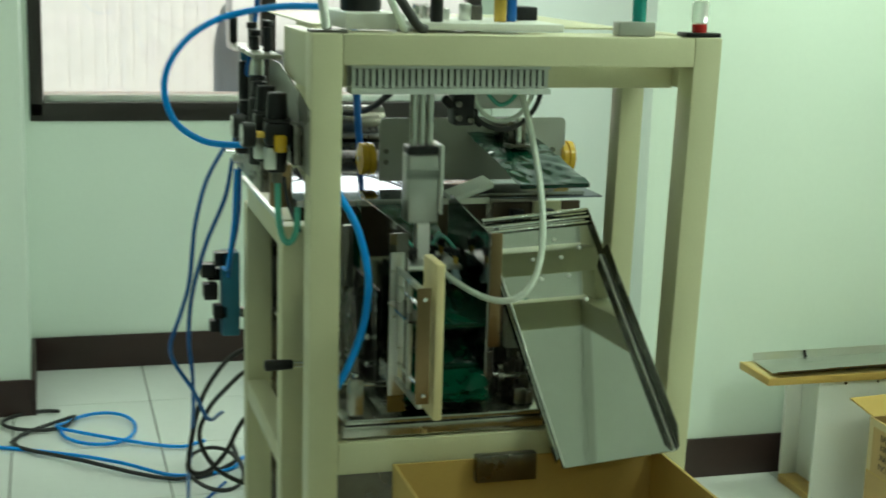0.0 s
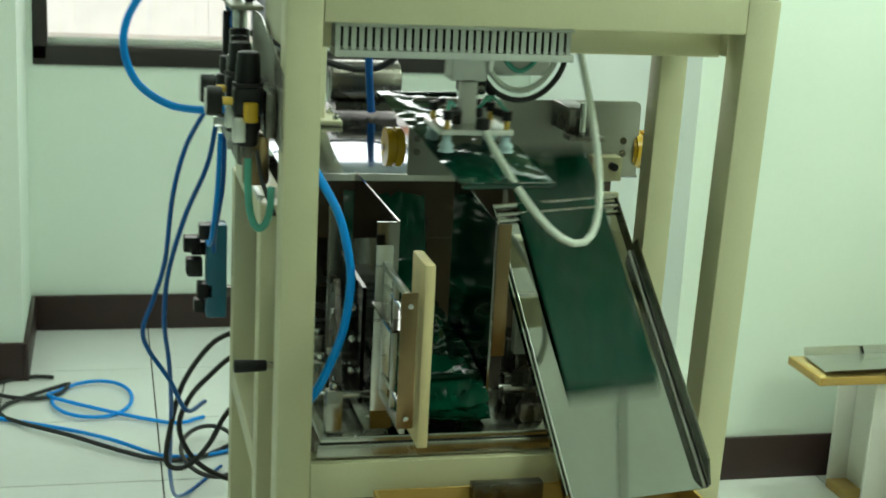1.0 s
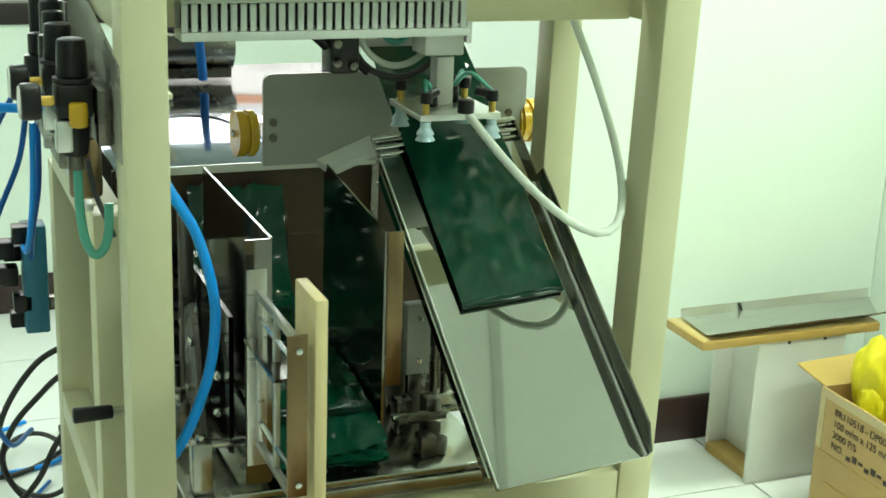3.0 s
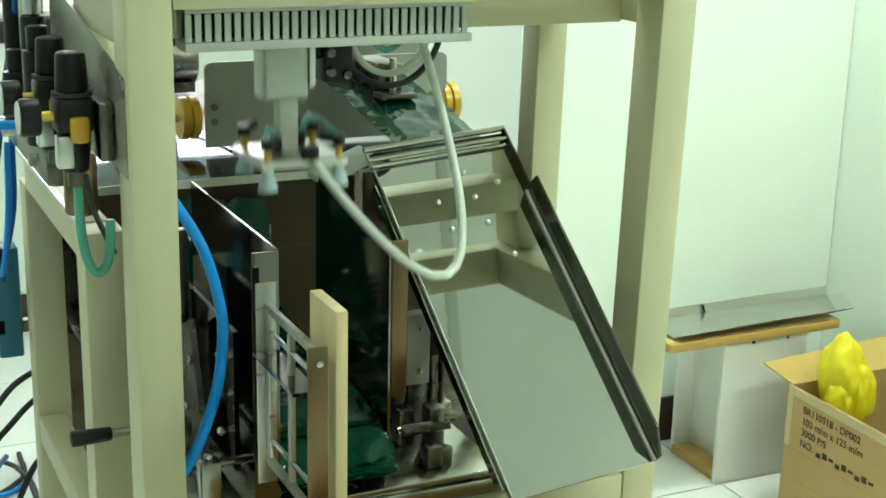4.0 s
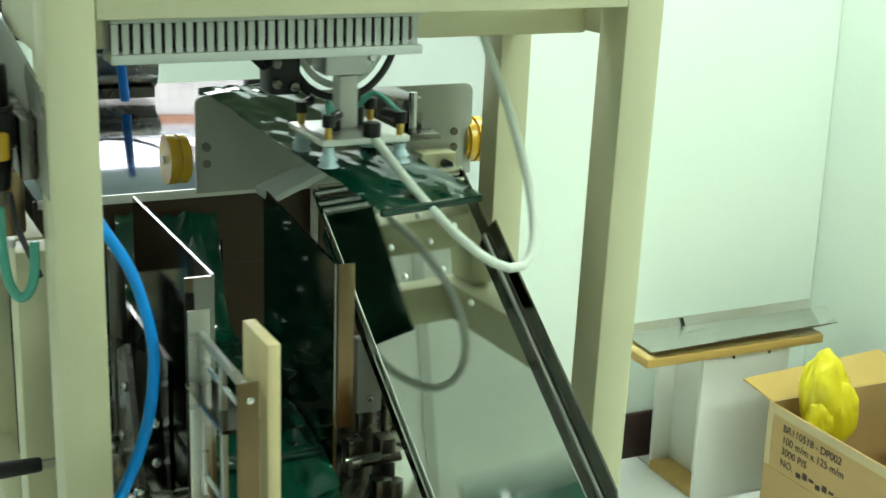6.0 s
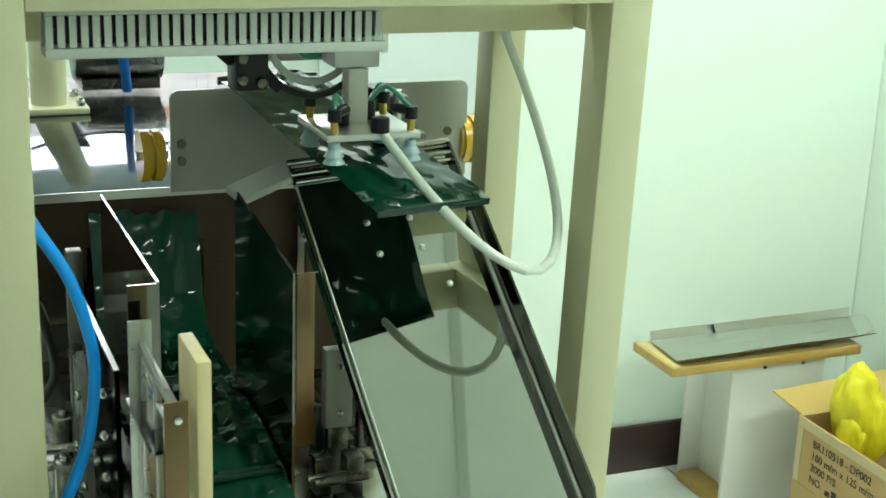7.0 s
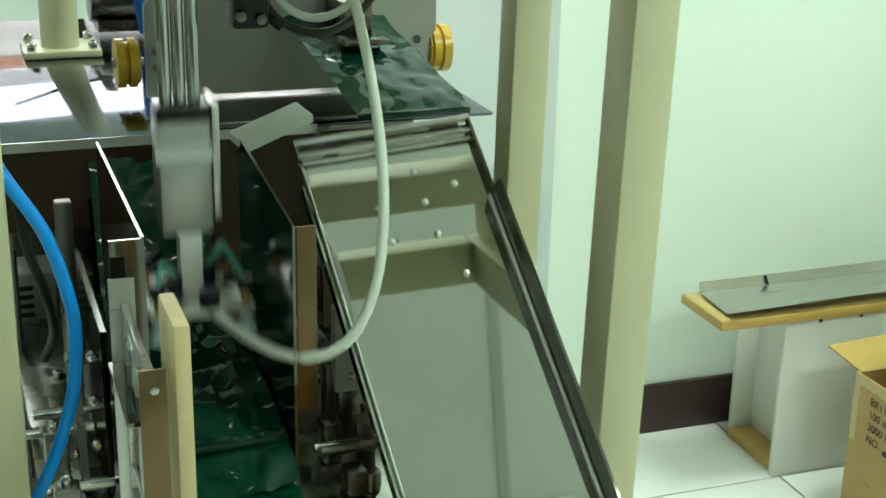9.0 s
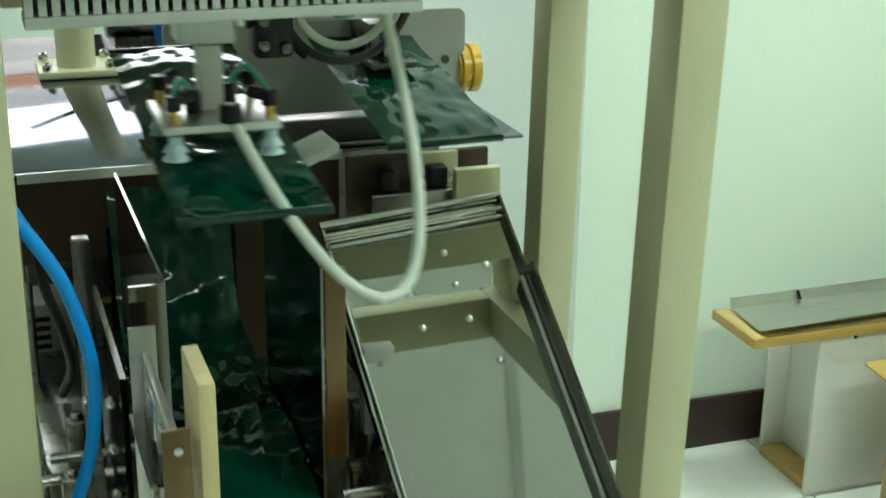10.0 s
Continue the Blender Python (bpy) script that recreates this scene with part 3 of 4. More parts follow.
part("clamp", B(-0.034, 0.026, -0.004, -0.0005, 0.155, 0.172), M_STEEL, hd, at=Z0)
part("top_cap", B(-0.030, 0.026, 0.002, 0.048, 0.196, 0.211, bev=0.002), M_BLACK, hd, at=Z0)
for xx in (-0.017, -0.002, 0.013):
    part("guide_rod", R((xx, 0.025, 0.211), (xx, 0.025, 0.46), 0.007, 14), M_STEEL, hd, at=Z0)
for pts in (((-0.02, -0.005, 0.03), (-0.035, -0.02, 0.045), (-0.045, -0.05, 0.034)), ((0.02, 0.02, 0.03), (0.035, 0.0, 0.05), (0.047, -0.05, 0.034)),
            ((0.02, 0.02, 0.028), (0.04, 0.04, 0.045), (0.047, 0.045, 0.034))):
    part("air_tube", S(pts, 0.003), M_TEAL, hd, at=Z0)

# cross slide that carries the lift
cs = thing("cross_slide", (0, 0, 0), "grey cross slide of the suction head", "slide")
part("slide_block", B(-0.05, 0.06, 0.03, 0.075, 0.0, 0.075, bev=0.003), M_CYL, cs, at=Z0)
part("slide_plate", B(-0.045, 0.045, 0.026, 0.0295, -0.03, 0.07, bev=0.001), M_ALU, cs, at=Z0)
xr = thing("cross_rail", (0.60, 2.36, 1.25), "steel cross rail under the frame", "rail")
part("rail", B(0.60, 1.19, 2.405, 2.44, 1.262, 1.30, bev=0.002), M_STEEL, xr)
part("rail_support", B(0.60, 1.19, 2.441, 2.46, 1.25, 1.33, bev=0.002), M_BEIGE, xr)

lo = thing("hanging_cables", (0.93, 2.40, 1.26), "black and pale cables hanging in a loop", "cables")
part("black_cable", S([(0.855, 2.40, 1.27), (0.862, 2.40, 1.21), (0.885, 2.395, 1.172), (0.925, 2.39, 1.158), (0.965, 2.39, 1.172), (0.995, 2.395, 1.21), (1.004, 2.40, 1.27)], 0.0045), M_RUBBER, lo)
part("pale_cable", S([(0.868, 2.405, 1.27), (0.874, 2.405, 1.22), (0.893, 2.402, 1.186), (0.925, 2.40, 1.172), (0.96, 2.40, 1.184), (0.985, 2.402, 1.22), (0.992, 2.405, 1.27)], 0.0045), M_WHITEH, lo)
part("pale_cable", S([(0.89, 2.42, 1.27), (0.90, 2.42, 1.23), (0.93, 2.42, 1.20), (0.96, 2.42, 1.22), (0.97, 2.42, 1.27)], 0.004), M_TEAL, lo, "teal air tube")
sc = thing("sensor_cluster", (0.85, 2.40, 1.26), "black cylinder head with fittings and screws", "cylinder")
part("body", B(0.832, 0.872, 2.385, 2.43, 1.165, 1.262, bev=0.006), M_BLACK, sc)
for q in ((0.84, 2.385, 1.18), (0.862, 2.385, 1.176), (0.84, 2.385, 1.205)):
    part("screw", R(q, (q[0], q[1] - 0.006, q[2]), 0.006, 12, bev=0.001), M_DARKST, sc)
part("elbow", R((0.832, 2.40, 1.20), (0.815, 2.395, 1.215), 0.008, 12, bev=0.002), M_BLACK, sc)
part("elbow", R((0.872, 2.40, 1.18), (0.888, 2.395, 1.165), 0.007, 12, bev=0.002), M_BLACK, sc)
part("mount_plate", B(0.875, 0.99, 2.445, 2.452, 1.19, 1.262, bev=0.002), M_CYL, sc)

# ---- carriage with the gripper ----
# own space: foot of the plate, at its middle, at the deck's height
cg = thing("gripper_carriage", (0, 0, 0), "grey carriage plate on amber wheels", "carriage")
part("plate", P(rounded(-0.20, 0.215, 0.014, 0.148, 0.012, 0, corners=(0, 0, 1, 1)), 0.006, (0, 1, 0)), M_GREYP, cg, at=Z0)
part("stop_block", B(0.12, 0.175, -0.035, -0.001, 0.012, 0.055, bev=0.002), M_BEIGE, cg, at=Z0)
part("stop_knob", R((0.155, -0.036, 0.04), (0.155, -0.055, 0.04), 0.007, 14, bev=0.002), M_BLACK, cg, at=Z0)
for sx in (-1, 1):
    bm = bmesh.new()
    for a, b, r in ((0.207, 0.211, 0.029), (0.211, 0.221, 0.034), (0.221, 0.226, 0.029), (0.226, 0.238, 0.034)):
        rod(bm, (sx * a, 0.02, 0.06), (sx * b, 0.02, 0.06), r, 20)
    wheel = part("wheel", bm, M_AMBER, cg, at=Z0)
    part("axle", R((sx * 0.2, 0.02, 0.06), (sx * 0.242, 0.02, 0.06), 0.006, 10), M_STEEL, wheel, at=Z0)
    for zz in (0.055, 0.078):
        bm = bmesh.new()
        rod(bm, (sx * 0.186, 0.0, zz), (sx * 0.186, -0.003, zz), 0.006, 12)
        part("bolt", bm, M_DARKST, cg, at=Z0)
part("gripper_body", B(0.05, 0.09, -0.10, -0.002, 0.105, 0.15, bev=0.003), M_DARKST, cg, at=Z0)
part("gripper_jaw", B(0.04, 0.10, -0.14, -0.101, 0.10, 0.108, bev=0.001), M_DARKST, cg, at=Z0)
part("gripper_post", R((0.07, -0.11, 0.108), (0.07, -0.11, 0.16), 0.006, 12), M_STEEL, cg, at=Z0)

# ---- hose from the cross slide to the head ----
HOSE_L, HOSE_N = 0.625, 30


def hose_points(t):
    h = head_at(t)
    down = min(1, max(0, (1.115 - h.z) / 0.27))
    far = min(1, max(0, (h.x - 0.86) / 0.11))
    a = Vector((h.x + 0.156, 2.36, 1.285))
    b = h + Vector((0.012, -0.062, 0.004))
    da = Vector((0.22, -0.38, -1.0)).lerp(Vector((0.26, -0.35, -1.0)), down) + Vector((0.16 * far, 0, 0))
    db = Vector((0.30, -1.05, -0.80)).lerp(Vector((0.75, -1.15, -0.45)), down) + Vector((0.10 * far, 0, 0))

    def curve(k):
        out = []
        for i in range(61):
            s = i / 60
            out.append(a * (1 - s) ** 3 + 3 * (a + da * k) * s * (1 - s) ** 2 + 3 * (b + db * k * 0.75) * s * s * (1 - s) + b * s ** 3)
        return out, sum((v - u).length for u, v in zip(out, out[1:]))
    lo, hi = 0.02, 1.2
    for _ in range(30):
        k = (lo + hi) / 2
        lo, hi = (k, hi) if curve(k)[1] < HOSE_L else (lo, k)
    line, total = curve((lo + hi) / 2)
    pts, run, n = [line[0]], 0.0, 1
    for u, v in zip(line, line[1:]):
        d = (v - u).length
        while n < HOSE_N and run + d >= total * n / HOSE_N:
            pts.append(u.lerp(v, (total * n / HOSE_N - run) / d))
            n += 1
        run += d
    return pts + [line[-1]]


hose = thing("vacuum_hose", (0, 0, 0), "milky white vacuum hose hanging in a loop", "hose")
SEG = HOSE_L / HOSE_N
links = []
for k in range(HOSE_N):
    bm = bmesh.new()
    rod(bm, (0, 0, -0.5 * SEG), (0, 0, 0.5 * SEG), 0.0056, 14)
    for f in bm.faces:
        f.smooth = len(f.verts) == 4
    bmesh.ops.create_uvsphere(bm, u_segments=10, v_segments=6, radius=0.0056, matrix=Matrix.Translation((0, 0, 0.5 * SEG)))
    for f in bm.faces:
        f.smooth = len(f.verts) < 5
    links.append(part("hose_piece", bm, M_WHITEH, hose, at=Z0))

# ---- the bags that travel ----
def rear_pose(t):
    y = table(CAR_Y, phase(t))
    return pose(1.068, y - 0.106, 1.072, 10.5, 0, 2)


SWING = [(-0.1, 0.0), (0.55, -2.0), (1.3, 12.0), (2.5, 9.0), (2.7, 0.0)]
SLIDE = [(0.97, 0.02), (1.0, 0.06), (1.15, 0.24), (1.25, 0.42), (1.35, 0.60), (1.45, 0.78)]
DROOP = [(-0.1, 4.0), (0.0, 18.0), (0.15, 24.0), (0.3, 22.0), (0.55, 9.0), (2.5, 9.0)]


def held_pose(t, p):
    h = head_at(t)
    sw = table(SWING, p)
    return Matrix.Translation((h.x + 0.008 + 0.001 * max(sw, 0), h.y, h.z - 0.036)) @ pose(0, 0, 0, table(DROOP, p), 0, sw) @ pose(0, 0.075, 0)


def on_chute(t, down=0.0):
    return chute_pose(t) @ pose(1.041, -0.060 - down, 0.006)


def bag_rows(t0):
    """A bag that the head lifts at t0: its whole way between 0 and 10 s."""
    rows = []
    for k in range(0, 101):
        t = k / 10
        p = t - t0
        if p <= -0.1:
            m = pose(0.772, 2.452, 0.766, 1)
        elif p <= 2.6:
            m = held_pose(t, p)
        elif p <= 2.8:
            m = held_pose(t, p).lerp(on_chute(t, -0.012), (p - 2.6) / 0.2)
        elif p <= 3.2:
            m = on_chute(t, -0.012)
        elif p <= 3.75:
            q = ((p - 3.2) / 0.55) ** 1.5
            m = Matrix.Translation((0, 0, 0.08 * math.sin(math.pi * q) * q ** 0.5)) @ on_chute(t, -0.012).lerp(rear_pose(t), q)
        elif p <= CYCLE + 0.78:
            m = rear_pose(t)
        elif p <= CYCLE + 0.97:
            q = ((p - CYCLE - 0.78) / 0.19) ** 1.4
            m = Matrix.Translation((0, 0, 0.04 * math.sin(math.pi * q))) @ rear_pose(t).lerp(on_chute(t, 0.02), q)
        elif p <= CYCLE + 1.45:
            m = on_chute(t, table(SLIDE, p - CYCLE))
        else:
            s = min(1, (p - CYCLE - 1.45) / 0.3)
            m = on_chute(t0 + CYCLE + 1.45, 0.78).lerp(pose(0.91, 1.93, 0.29, 4, 0, 88), s)
        rows.append((t, m))
    return rows


travel = []
for k, t0 in enumerate((-CYCLE, 0.0, CYCLE, 2 * CYCLE)):
    o = solid("film_bag", bag_mesh(20 + k), M_GREEN, (0, 0, 0), "glossy dark green film bag carried by the machine", "bag", "", "travelling bags")
    for sy in (-1, 1):
        part("end_seal", B(-0.0722, 0.0722, sy * 0.222 - 0.0035, sy * 0.222 + 0.0035, -0.0035, 0.0045, bev=0.0008), M_SEAL, o, "dark welded end seam", at=(0, 0, 0))
    travel.append((o, t0))

# ---- carton under the chute ----
bx = thing("catch_carton", (0.672, 1.72, 0.22), "open brown cardboard carton under the chute", "carton")
cx0, cx1, cy0, cy1, cz0, cz1 = 0.672, 1.15, 1.72, 2.145, 0.22, 0.622
part("side", B(cx0, cx0 + 0.005, cy0, cy1, cz0, cz1), M_CARDIN, bx)
part("side", B(cx1 - 0.005, cx1, cy0, cy1, cz0, cz1), M_CARDIN, bx)
part("side", B(cx0 + 0.006, cx1 - 0.006, cy0, cy0 + 0.005, cz0, cz1 - 0.02), M_CARDIN, bx)
part("side", B(cx0 + 0.006, cx1 - 0.006, cy1 - 0.005, cy1, cz0, cz1), M_CARDIN, bx)
part("bottom", B(cx0 + 0.006, cx1 - 0.006, cy0 + 0.006, cy1 - 0.006, cz0, cz0 + 0.005), M_CARDIN, bx)
st2 = solid("low_stand", B(0.69, 1.13, 1.74, 2.12, 0, 0.219, bev=0.004), M_WOODB, (0.9, 1.85, 0), "plain wooden stand under the carton", "stand")
bk = solid("metal_bracket", B(0.813, 0.921, 2.118, 2.138, 0.586, 0.634, bev=0.002), M_DARKST, (0.86, 2.13, 0.59), "dark metal bracket hooked over the carton edge", "bracket")

# ---- right corner: bench, carton with yellow bag ----
bn = thing("low_bench", (2.13, 3.2, 0), "low white board bench with wooden edge", "bench")
part("top", B(1.979, 2.46, 3.215, 3.372, 0.366, 0.380, bev=0.002), M_WOODT, bn, "pale varnished wooden top")
part("edge_strip", B(1.975, 2.455, 3.203, 3.214, 0.360, 0.381, bev=0.002), M_WOODB, bn, "varnished wooden edge")
part("edge_strip", B(1.968, 1.978, 3.203, 3.372, 0.360, 0.381, bev=0.002), M_WOODB, bn, "varnished wooden edge")
part("front_panel", B(2.13, 2.37, 3.216, 3.228, 0, 0.364, bev=0.001), M_WHITEP, bn)
part("back_panel", B(2.15, 2.37, 3.42, 3.432, 0, 0.364, bev=0.001), M_WHITEP, bn)
part("inner_panel", B(2.20, 2.212, 3.229, 3.419, 0.0, 0.364), M_WHITEP, bn)
part("foot_board", B(2.14, 2.199, 3.235, 3.415, 0.0, 0.022, bev=0.002), M_WOODB, bn, "wooden foot board")
tr = thing("metal_channel", (2.0, 3.3, 0.383), "bent grey sheet metal channel lying on the bench", "metal channel")
CH_BL, CH_FL, CH_BR, CH_FR = Vector((2.000, 3.350, 0.386)), Vector((1.992, 3.225, 0.386)), Vector((2.525, 3.340, 0.392)), Vector((2.463, 3.225, 0.392))
part("base", P([CH_FL, CH_FR, CH_BR, CH_BL], 0.002, (0, 0, 1)), M_BRUSH, tr)
part("back_flange", P([CH_BL + Vector((0, 0.002, 0)), CH_BR + Vector((0, 0.002, 0)), CH_BR + Vector((0, 0.006, 0.024)), CH_BL + Vector((0, 0.006, 0.022))], 0.002, (0, 1, 0)), M_ALU, tr)
# bronze on this grey metal lip is a brown reflection put into colour
part("front_flange", P([CH_FL, CH_FR, CH_FR + Vector((0.03, -0.020, 0.012)), CH_FL + Vector((0.002, -0.022, 0.010))], 0.002, (0, 0, 1)), M_BRONZE, tr, "front lip coloured for a dark brown reflection")
part("end_lip", P([CH_FR, CH_BR, CH_BR + Vector((0.035, -0.01, 0.006)), CH_FR + Vector((0.05, 0.01, 0.008))], 0.002, (0, 0, 1)), M_ALU, tr)
part("black_tape", P([CH_FL.lerp(CH_FR, 0.34) + Vector((0, -0.010, 0.0085)), CH_FL.lerp(CH_FR, 0.72) + Vector((0, -0.010, 0.0085)), CH_FL.lerp(CH_FR, 0.72) + Vector((0, -0.018, 0.0115)), CH_FL.lerp(CH_FR, 0.34) + Vector((0, -0.012, 0.0095))], 0.001, (0, 0, 1)), M_BLACK, tr)
part("black_mark", P([CH_BL.lerp(CH_BR, 0.30) + Vector((0, -0.0012, 0.003)), CH_BL.lerp(CH_BR, 0.31) + Vector((0, -0.0012, 0.003)), CH_BL.lerp(CH_BR, 0.30) + Vector((0, 0.0025, 0.022)), CH_BL.lerp(CH_BR, 0.29) + Vector((0, 0.0025, 0.022))], 0.001, (0, -1, 0)), M_BLACK, tr)
for x in (2.21, 2.31):
    part("nail", R((x, 3.2135, 0.352), (x, 3.2155, 0.352), 0.004, 8), M_DARKST, bn)

cn = thing("printed_carton", (2.18, 2.62, 0), "open brown carton with printed text", "carton")
qx0, qx1, qy0, qy1, qz = 2.18, 2.60, 2.60, 3.04, 0.316
part("side", B(qx0, qx0 + 0.005, qy0, qy1, 0, qz), M_CARD, cn)
part("side", B(qx1 - 0.005, qx1, qy0, qy1, 0, qz), M_CARDIN, cn)
part("side", B(qx0 + 0.006, qx1 - 0.006, qy0, qy0 + 0.005, 0, qz), M_CARD, cn)
part("side", B(qx0 + 0.006, qx1 - 0.006, qy1 - 0.005, qy1, 0, qz), M_CARD, cn)
part("bottom", B(qx0 + 0.006, qx1 - 0.006, qy0 + 0.006, qy1 - 0.006, 0.0, 0.005), M_CARDIN, cn)
part("flap", P([(qx0 + 0.01, qy1 + 0.001, qz), (qx1 - 0.01, qy1 + 0.001, qz), (qx1 - 0.03, qy1 + 0.10, qz + 0.035), (qx0 - 0.02, qy1 + 0.07, qz + 0.03)], 0.004, (0, 0.3, -1)), M_CARDIN, cn)
part("flap", P([(qx1 - 0.002, qy0 + 0.01, qz), (qx1 - 0.002, qy1 - 0.01, qz), (qx1 + 0.03, qy1 - 0.03, qz + 0.11), (qx1 + 0.03, qy0 + 0.03, qz + 0.11)], 0.004, (1, 0, 0.2)), M_CARDIN, cn)
part("flap", P([(qx0 + 0.02, qy0 + 0.002, qz), (qx1 - 0.02, qy0 + 0.002, qz), (qx1 - 0.04, qy0 + 0.09, qz - 0.05), (qx0 + 0.04, qy0 + 0.09, qz - 0.05)], 0.004, (0, 0.2, 1)), M_CARDIN, cn)


part("tape", B(qx0 - 0.0012, qx0 - 0.0003, qy0 + 0.004, qy1 - 0.004, qz - 0.020, qz - 0.001), M_TAPE, cn, "pale paper tape along the rim")
part("tape", B(qx0 - 0.0012, qx0 - 0.0003, qy1 - 0.020, qy1 - 0.002, 0.175, qz - 0.0205), M_TAPE, cn, "pale paper tape along the rim")
part("seam", B(qx0 - 0.0010, qx0 - 0.0002, qy0 + 0.002, qy1 - 0.002, 0.170, 0.1725), M_CARDIN, cn)
part("inner_flap", P([(qx1 - 0.01, qy0 + 0.02, qz - 0.004), (qx1 - 0.01, qy1 - 0.12, qz - 0.004), (qx1 - 0.13, qy1 - 0.14, qz - 0.03), (qx1 - 0.13, qy0 + 0.05, qz - 0.03)], 0.004, (0.2, 0, 1)), M_CARDIN, cn)


def lettering(text, size, m, parent):
    cu = bpy.data.curves.new("printed_text", 'FONT')
    cu.body, cu.size, cu.extrude = text, size, 0.0003
    ob = new("printed_text", cu)
    cu.materials.append(M_INK)
    ob.parent = parent
    ob.matrix_basis = Matrix.Translation(-Vector(parent.location)) @ m
    return ob


def on_face(y, z, tilt=0):
    """Writing on the carton's face, which looks to -x; it runs towards -y."""
    return Matrix.Translation((qx0 - 0.0008, y, z)) @ Euler((radians(90), 0, radians(-90))).to_matrix().to_4x4() @ pose(0, 0, 0, 0, 0, tilt)


for text, y, z, s in (("BR110518 - DP002", 2.985, 0.268, 0.024), ("100 m/m x 125 m/m", 2.985, 0.242, 0.024), ("3000 P/S", 2.985, 0.216, 0.024), ("NO.", 2.985, 0.190, 0.024)):
    lettering(text, s, on_face(y, z), cn)
for k in range(9):
    y = 2.93 - k * 0.021
    part("handwriting_bar", B(qx0 - 0.0016, qx0 - 0.0006, y - 0.014, y, 0.186 + 0.004 * (k % 3), 0.196 + 0.004 * ((k * 2) % 3)), M_INK, cn)
for k, (y, z, w, h) in enumerate(((2.99, 0.06, 0.035, 0.045), (2.94, 0.06, 0.04, 0.045))):
    part("print_bar", B(qx0 - 0.0016, qx0 - 0.0006, y - w, y, z, z + 0.006), M_CARDIN, cn)
    part("print_bar", B(qx0 - 0.0016, qx0 - 0.0006, y - w, y, z + h - 0.006, z + h), M_CARDIN, cn)

bm = bmesh.new()
for (bx_, by_, bz_), (sx, sy, sz), ph in (((2.268, 2.965, 0.345), (0.054, 0.056, 0.105), 0.0), ((2.238, 2.945, 0.300), (0.030, 0.034, 0.050), 5.0), ((2.285, 2.935, 0.315), (0.036, 0.035, 0.075), 9.0)):
    g = bmesh.ops.create_icosphere(bm, subdivisions=5, radius=1)
    for v in g["verts"]:
        q = v.co.copy()
        off = Vector((ph, 0, 0))
        fold = abs(noise.noise(Vector((q.x * 2.2, q.y * 2.2, q.z * 0.7)) + off))
        w = 1 + 0.22 * noise.noise(q * 1.1 + off) - 0.12 * fold + 0.05 * noise.noise(q * 3.5 + off) + 0.015 * noise.noise(q * 9 + off)
        v.co = Vector((bx_ + q.x * sx * w, by_ + q.y * sy * w, bz_ + q.z * sz * w))
yb = solid("yellow_bag", bm, M_YELLOW, (2.268, 2.965, 0.2), "crumpled bright yellow plastic bag in the carton", "plastic bag")

# ---- left side: air units, hoses, valves ----
pl = thing("side_plate", (X0, 2.3, 1.1), "beige sheet plate on the frame side", "plate")
part("sheet", P([(X0 - 0.006, 2.178, 1.11), (X0 - 0.006, 2.178, 1.218), (X0 - 0.006, 2.48, 1.268), (X0 - 0.006, 2.60, 1.268), (X0 - 0.006, 2.60, 1.12)], 0.003, (1, 0, 0)), M_SIDEP, pl)


def air_unit(y, up):
    u = thing("air_regulator", (0.49, y, 1.1), "black air pressure regulator with round gauge", "air regulator", "air regulators")
    x = 0.492
    part("knob", R((x, y, 1.194), (x, y, 1.238), 0.0185, 20, bev=0.004, r2=0.016), M_BLACK, u)
    part("body", B(x - 0.021, x + 0.021, y - 0.021, y + 0.021, 1.150, 1.190, bev=0.006), M_BLACK, u)
    part("collar", R((x, y, 1.19), (x, y, 1.1945), 0.0225, 20), M_RUBBER, u)
    part("bowl", R((x, y, 1.105), (x, y, 1.149), 0.015, 18, r2=0.019, bev=0.003), M_BLACK, u)
    part("yellow_knob", R((x + 0.002, y - 0.026, 1.142), (x + 0.002, y - 0.026, 1.170), 0.0105, 14, bev=0.003), M_AMBER, u)
    g = part("gauge", R((x - 0.058, y, 1.168), (x - 0.036, y, 1.168), 0.021, 24, bev=0.003), M_BLACK, u)
    part("gauge_face", R((x - 0.0595, y, 1.168), (x - 0.0582, y, 1.168), 0.018, 24), M_LABEL, g, "white gauge face")
    part("connector", R((x - 0.036, y, 1.168), (x - 0.02, y, 1.168), 0.006, 10), M_BRASS, u)
    part("label_block", B(x - 0.022, x - 0.004, y - 0.02, y - 0.002, 1.112, 1.148, bev=0.002), M_ALU, u)
    part("base_cap", R((x, y, 1.088), (x, y, 1.104), 0.009, 10), M_DARKST, u)
    return u


air_unit(2.262, 0)
air_unit(2.385, 0)
part("plate_bracket", B(0.514, X0 - 0.007, 2.23, 2.42, 1.12, 1.185, bev=0.002), M_DARKST, pl)


def hose_thing(name, pts, r, material, label, n=12):
    return solid(name, S(pts, r, 10, n), material, pts[0], label, "hose")


hose_thing("blue_hose", [(0.57, 2.21, 1.10), (0.585, 2.19, 1.075), (0.615, 2.19, 1.02), (0.633, 2.19, 0.95), (0.634, 2.19, 0.90), (0.625, 2.19, 0.845), (0.605, 2.19, 0.79), (0.588, 2.2, 0.75), (0.58, 2.22, 0.73)], 0.0065, M_BLUE, "bright blue air hose inside the frame")
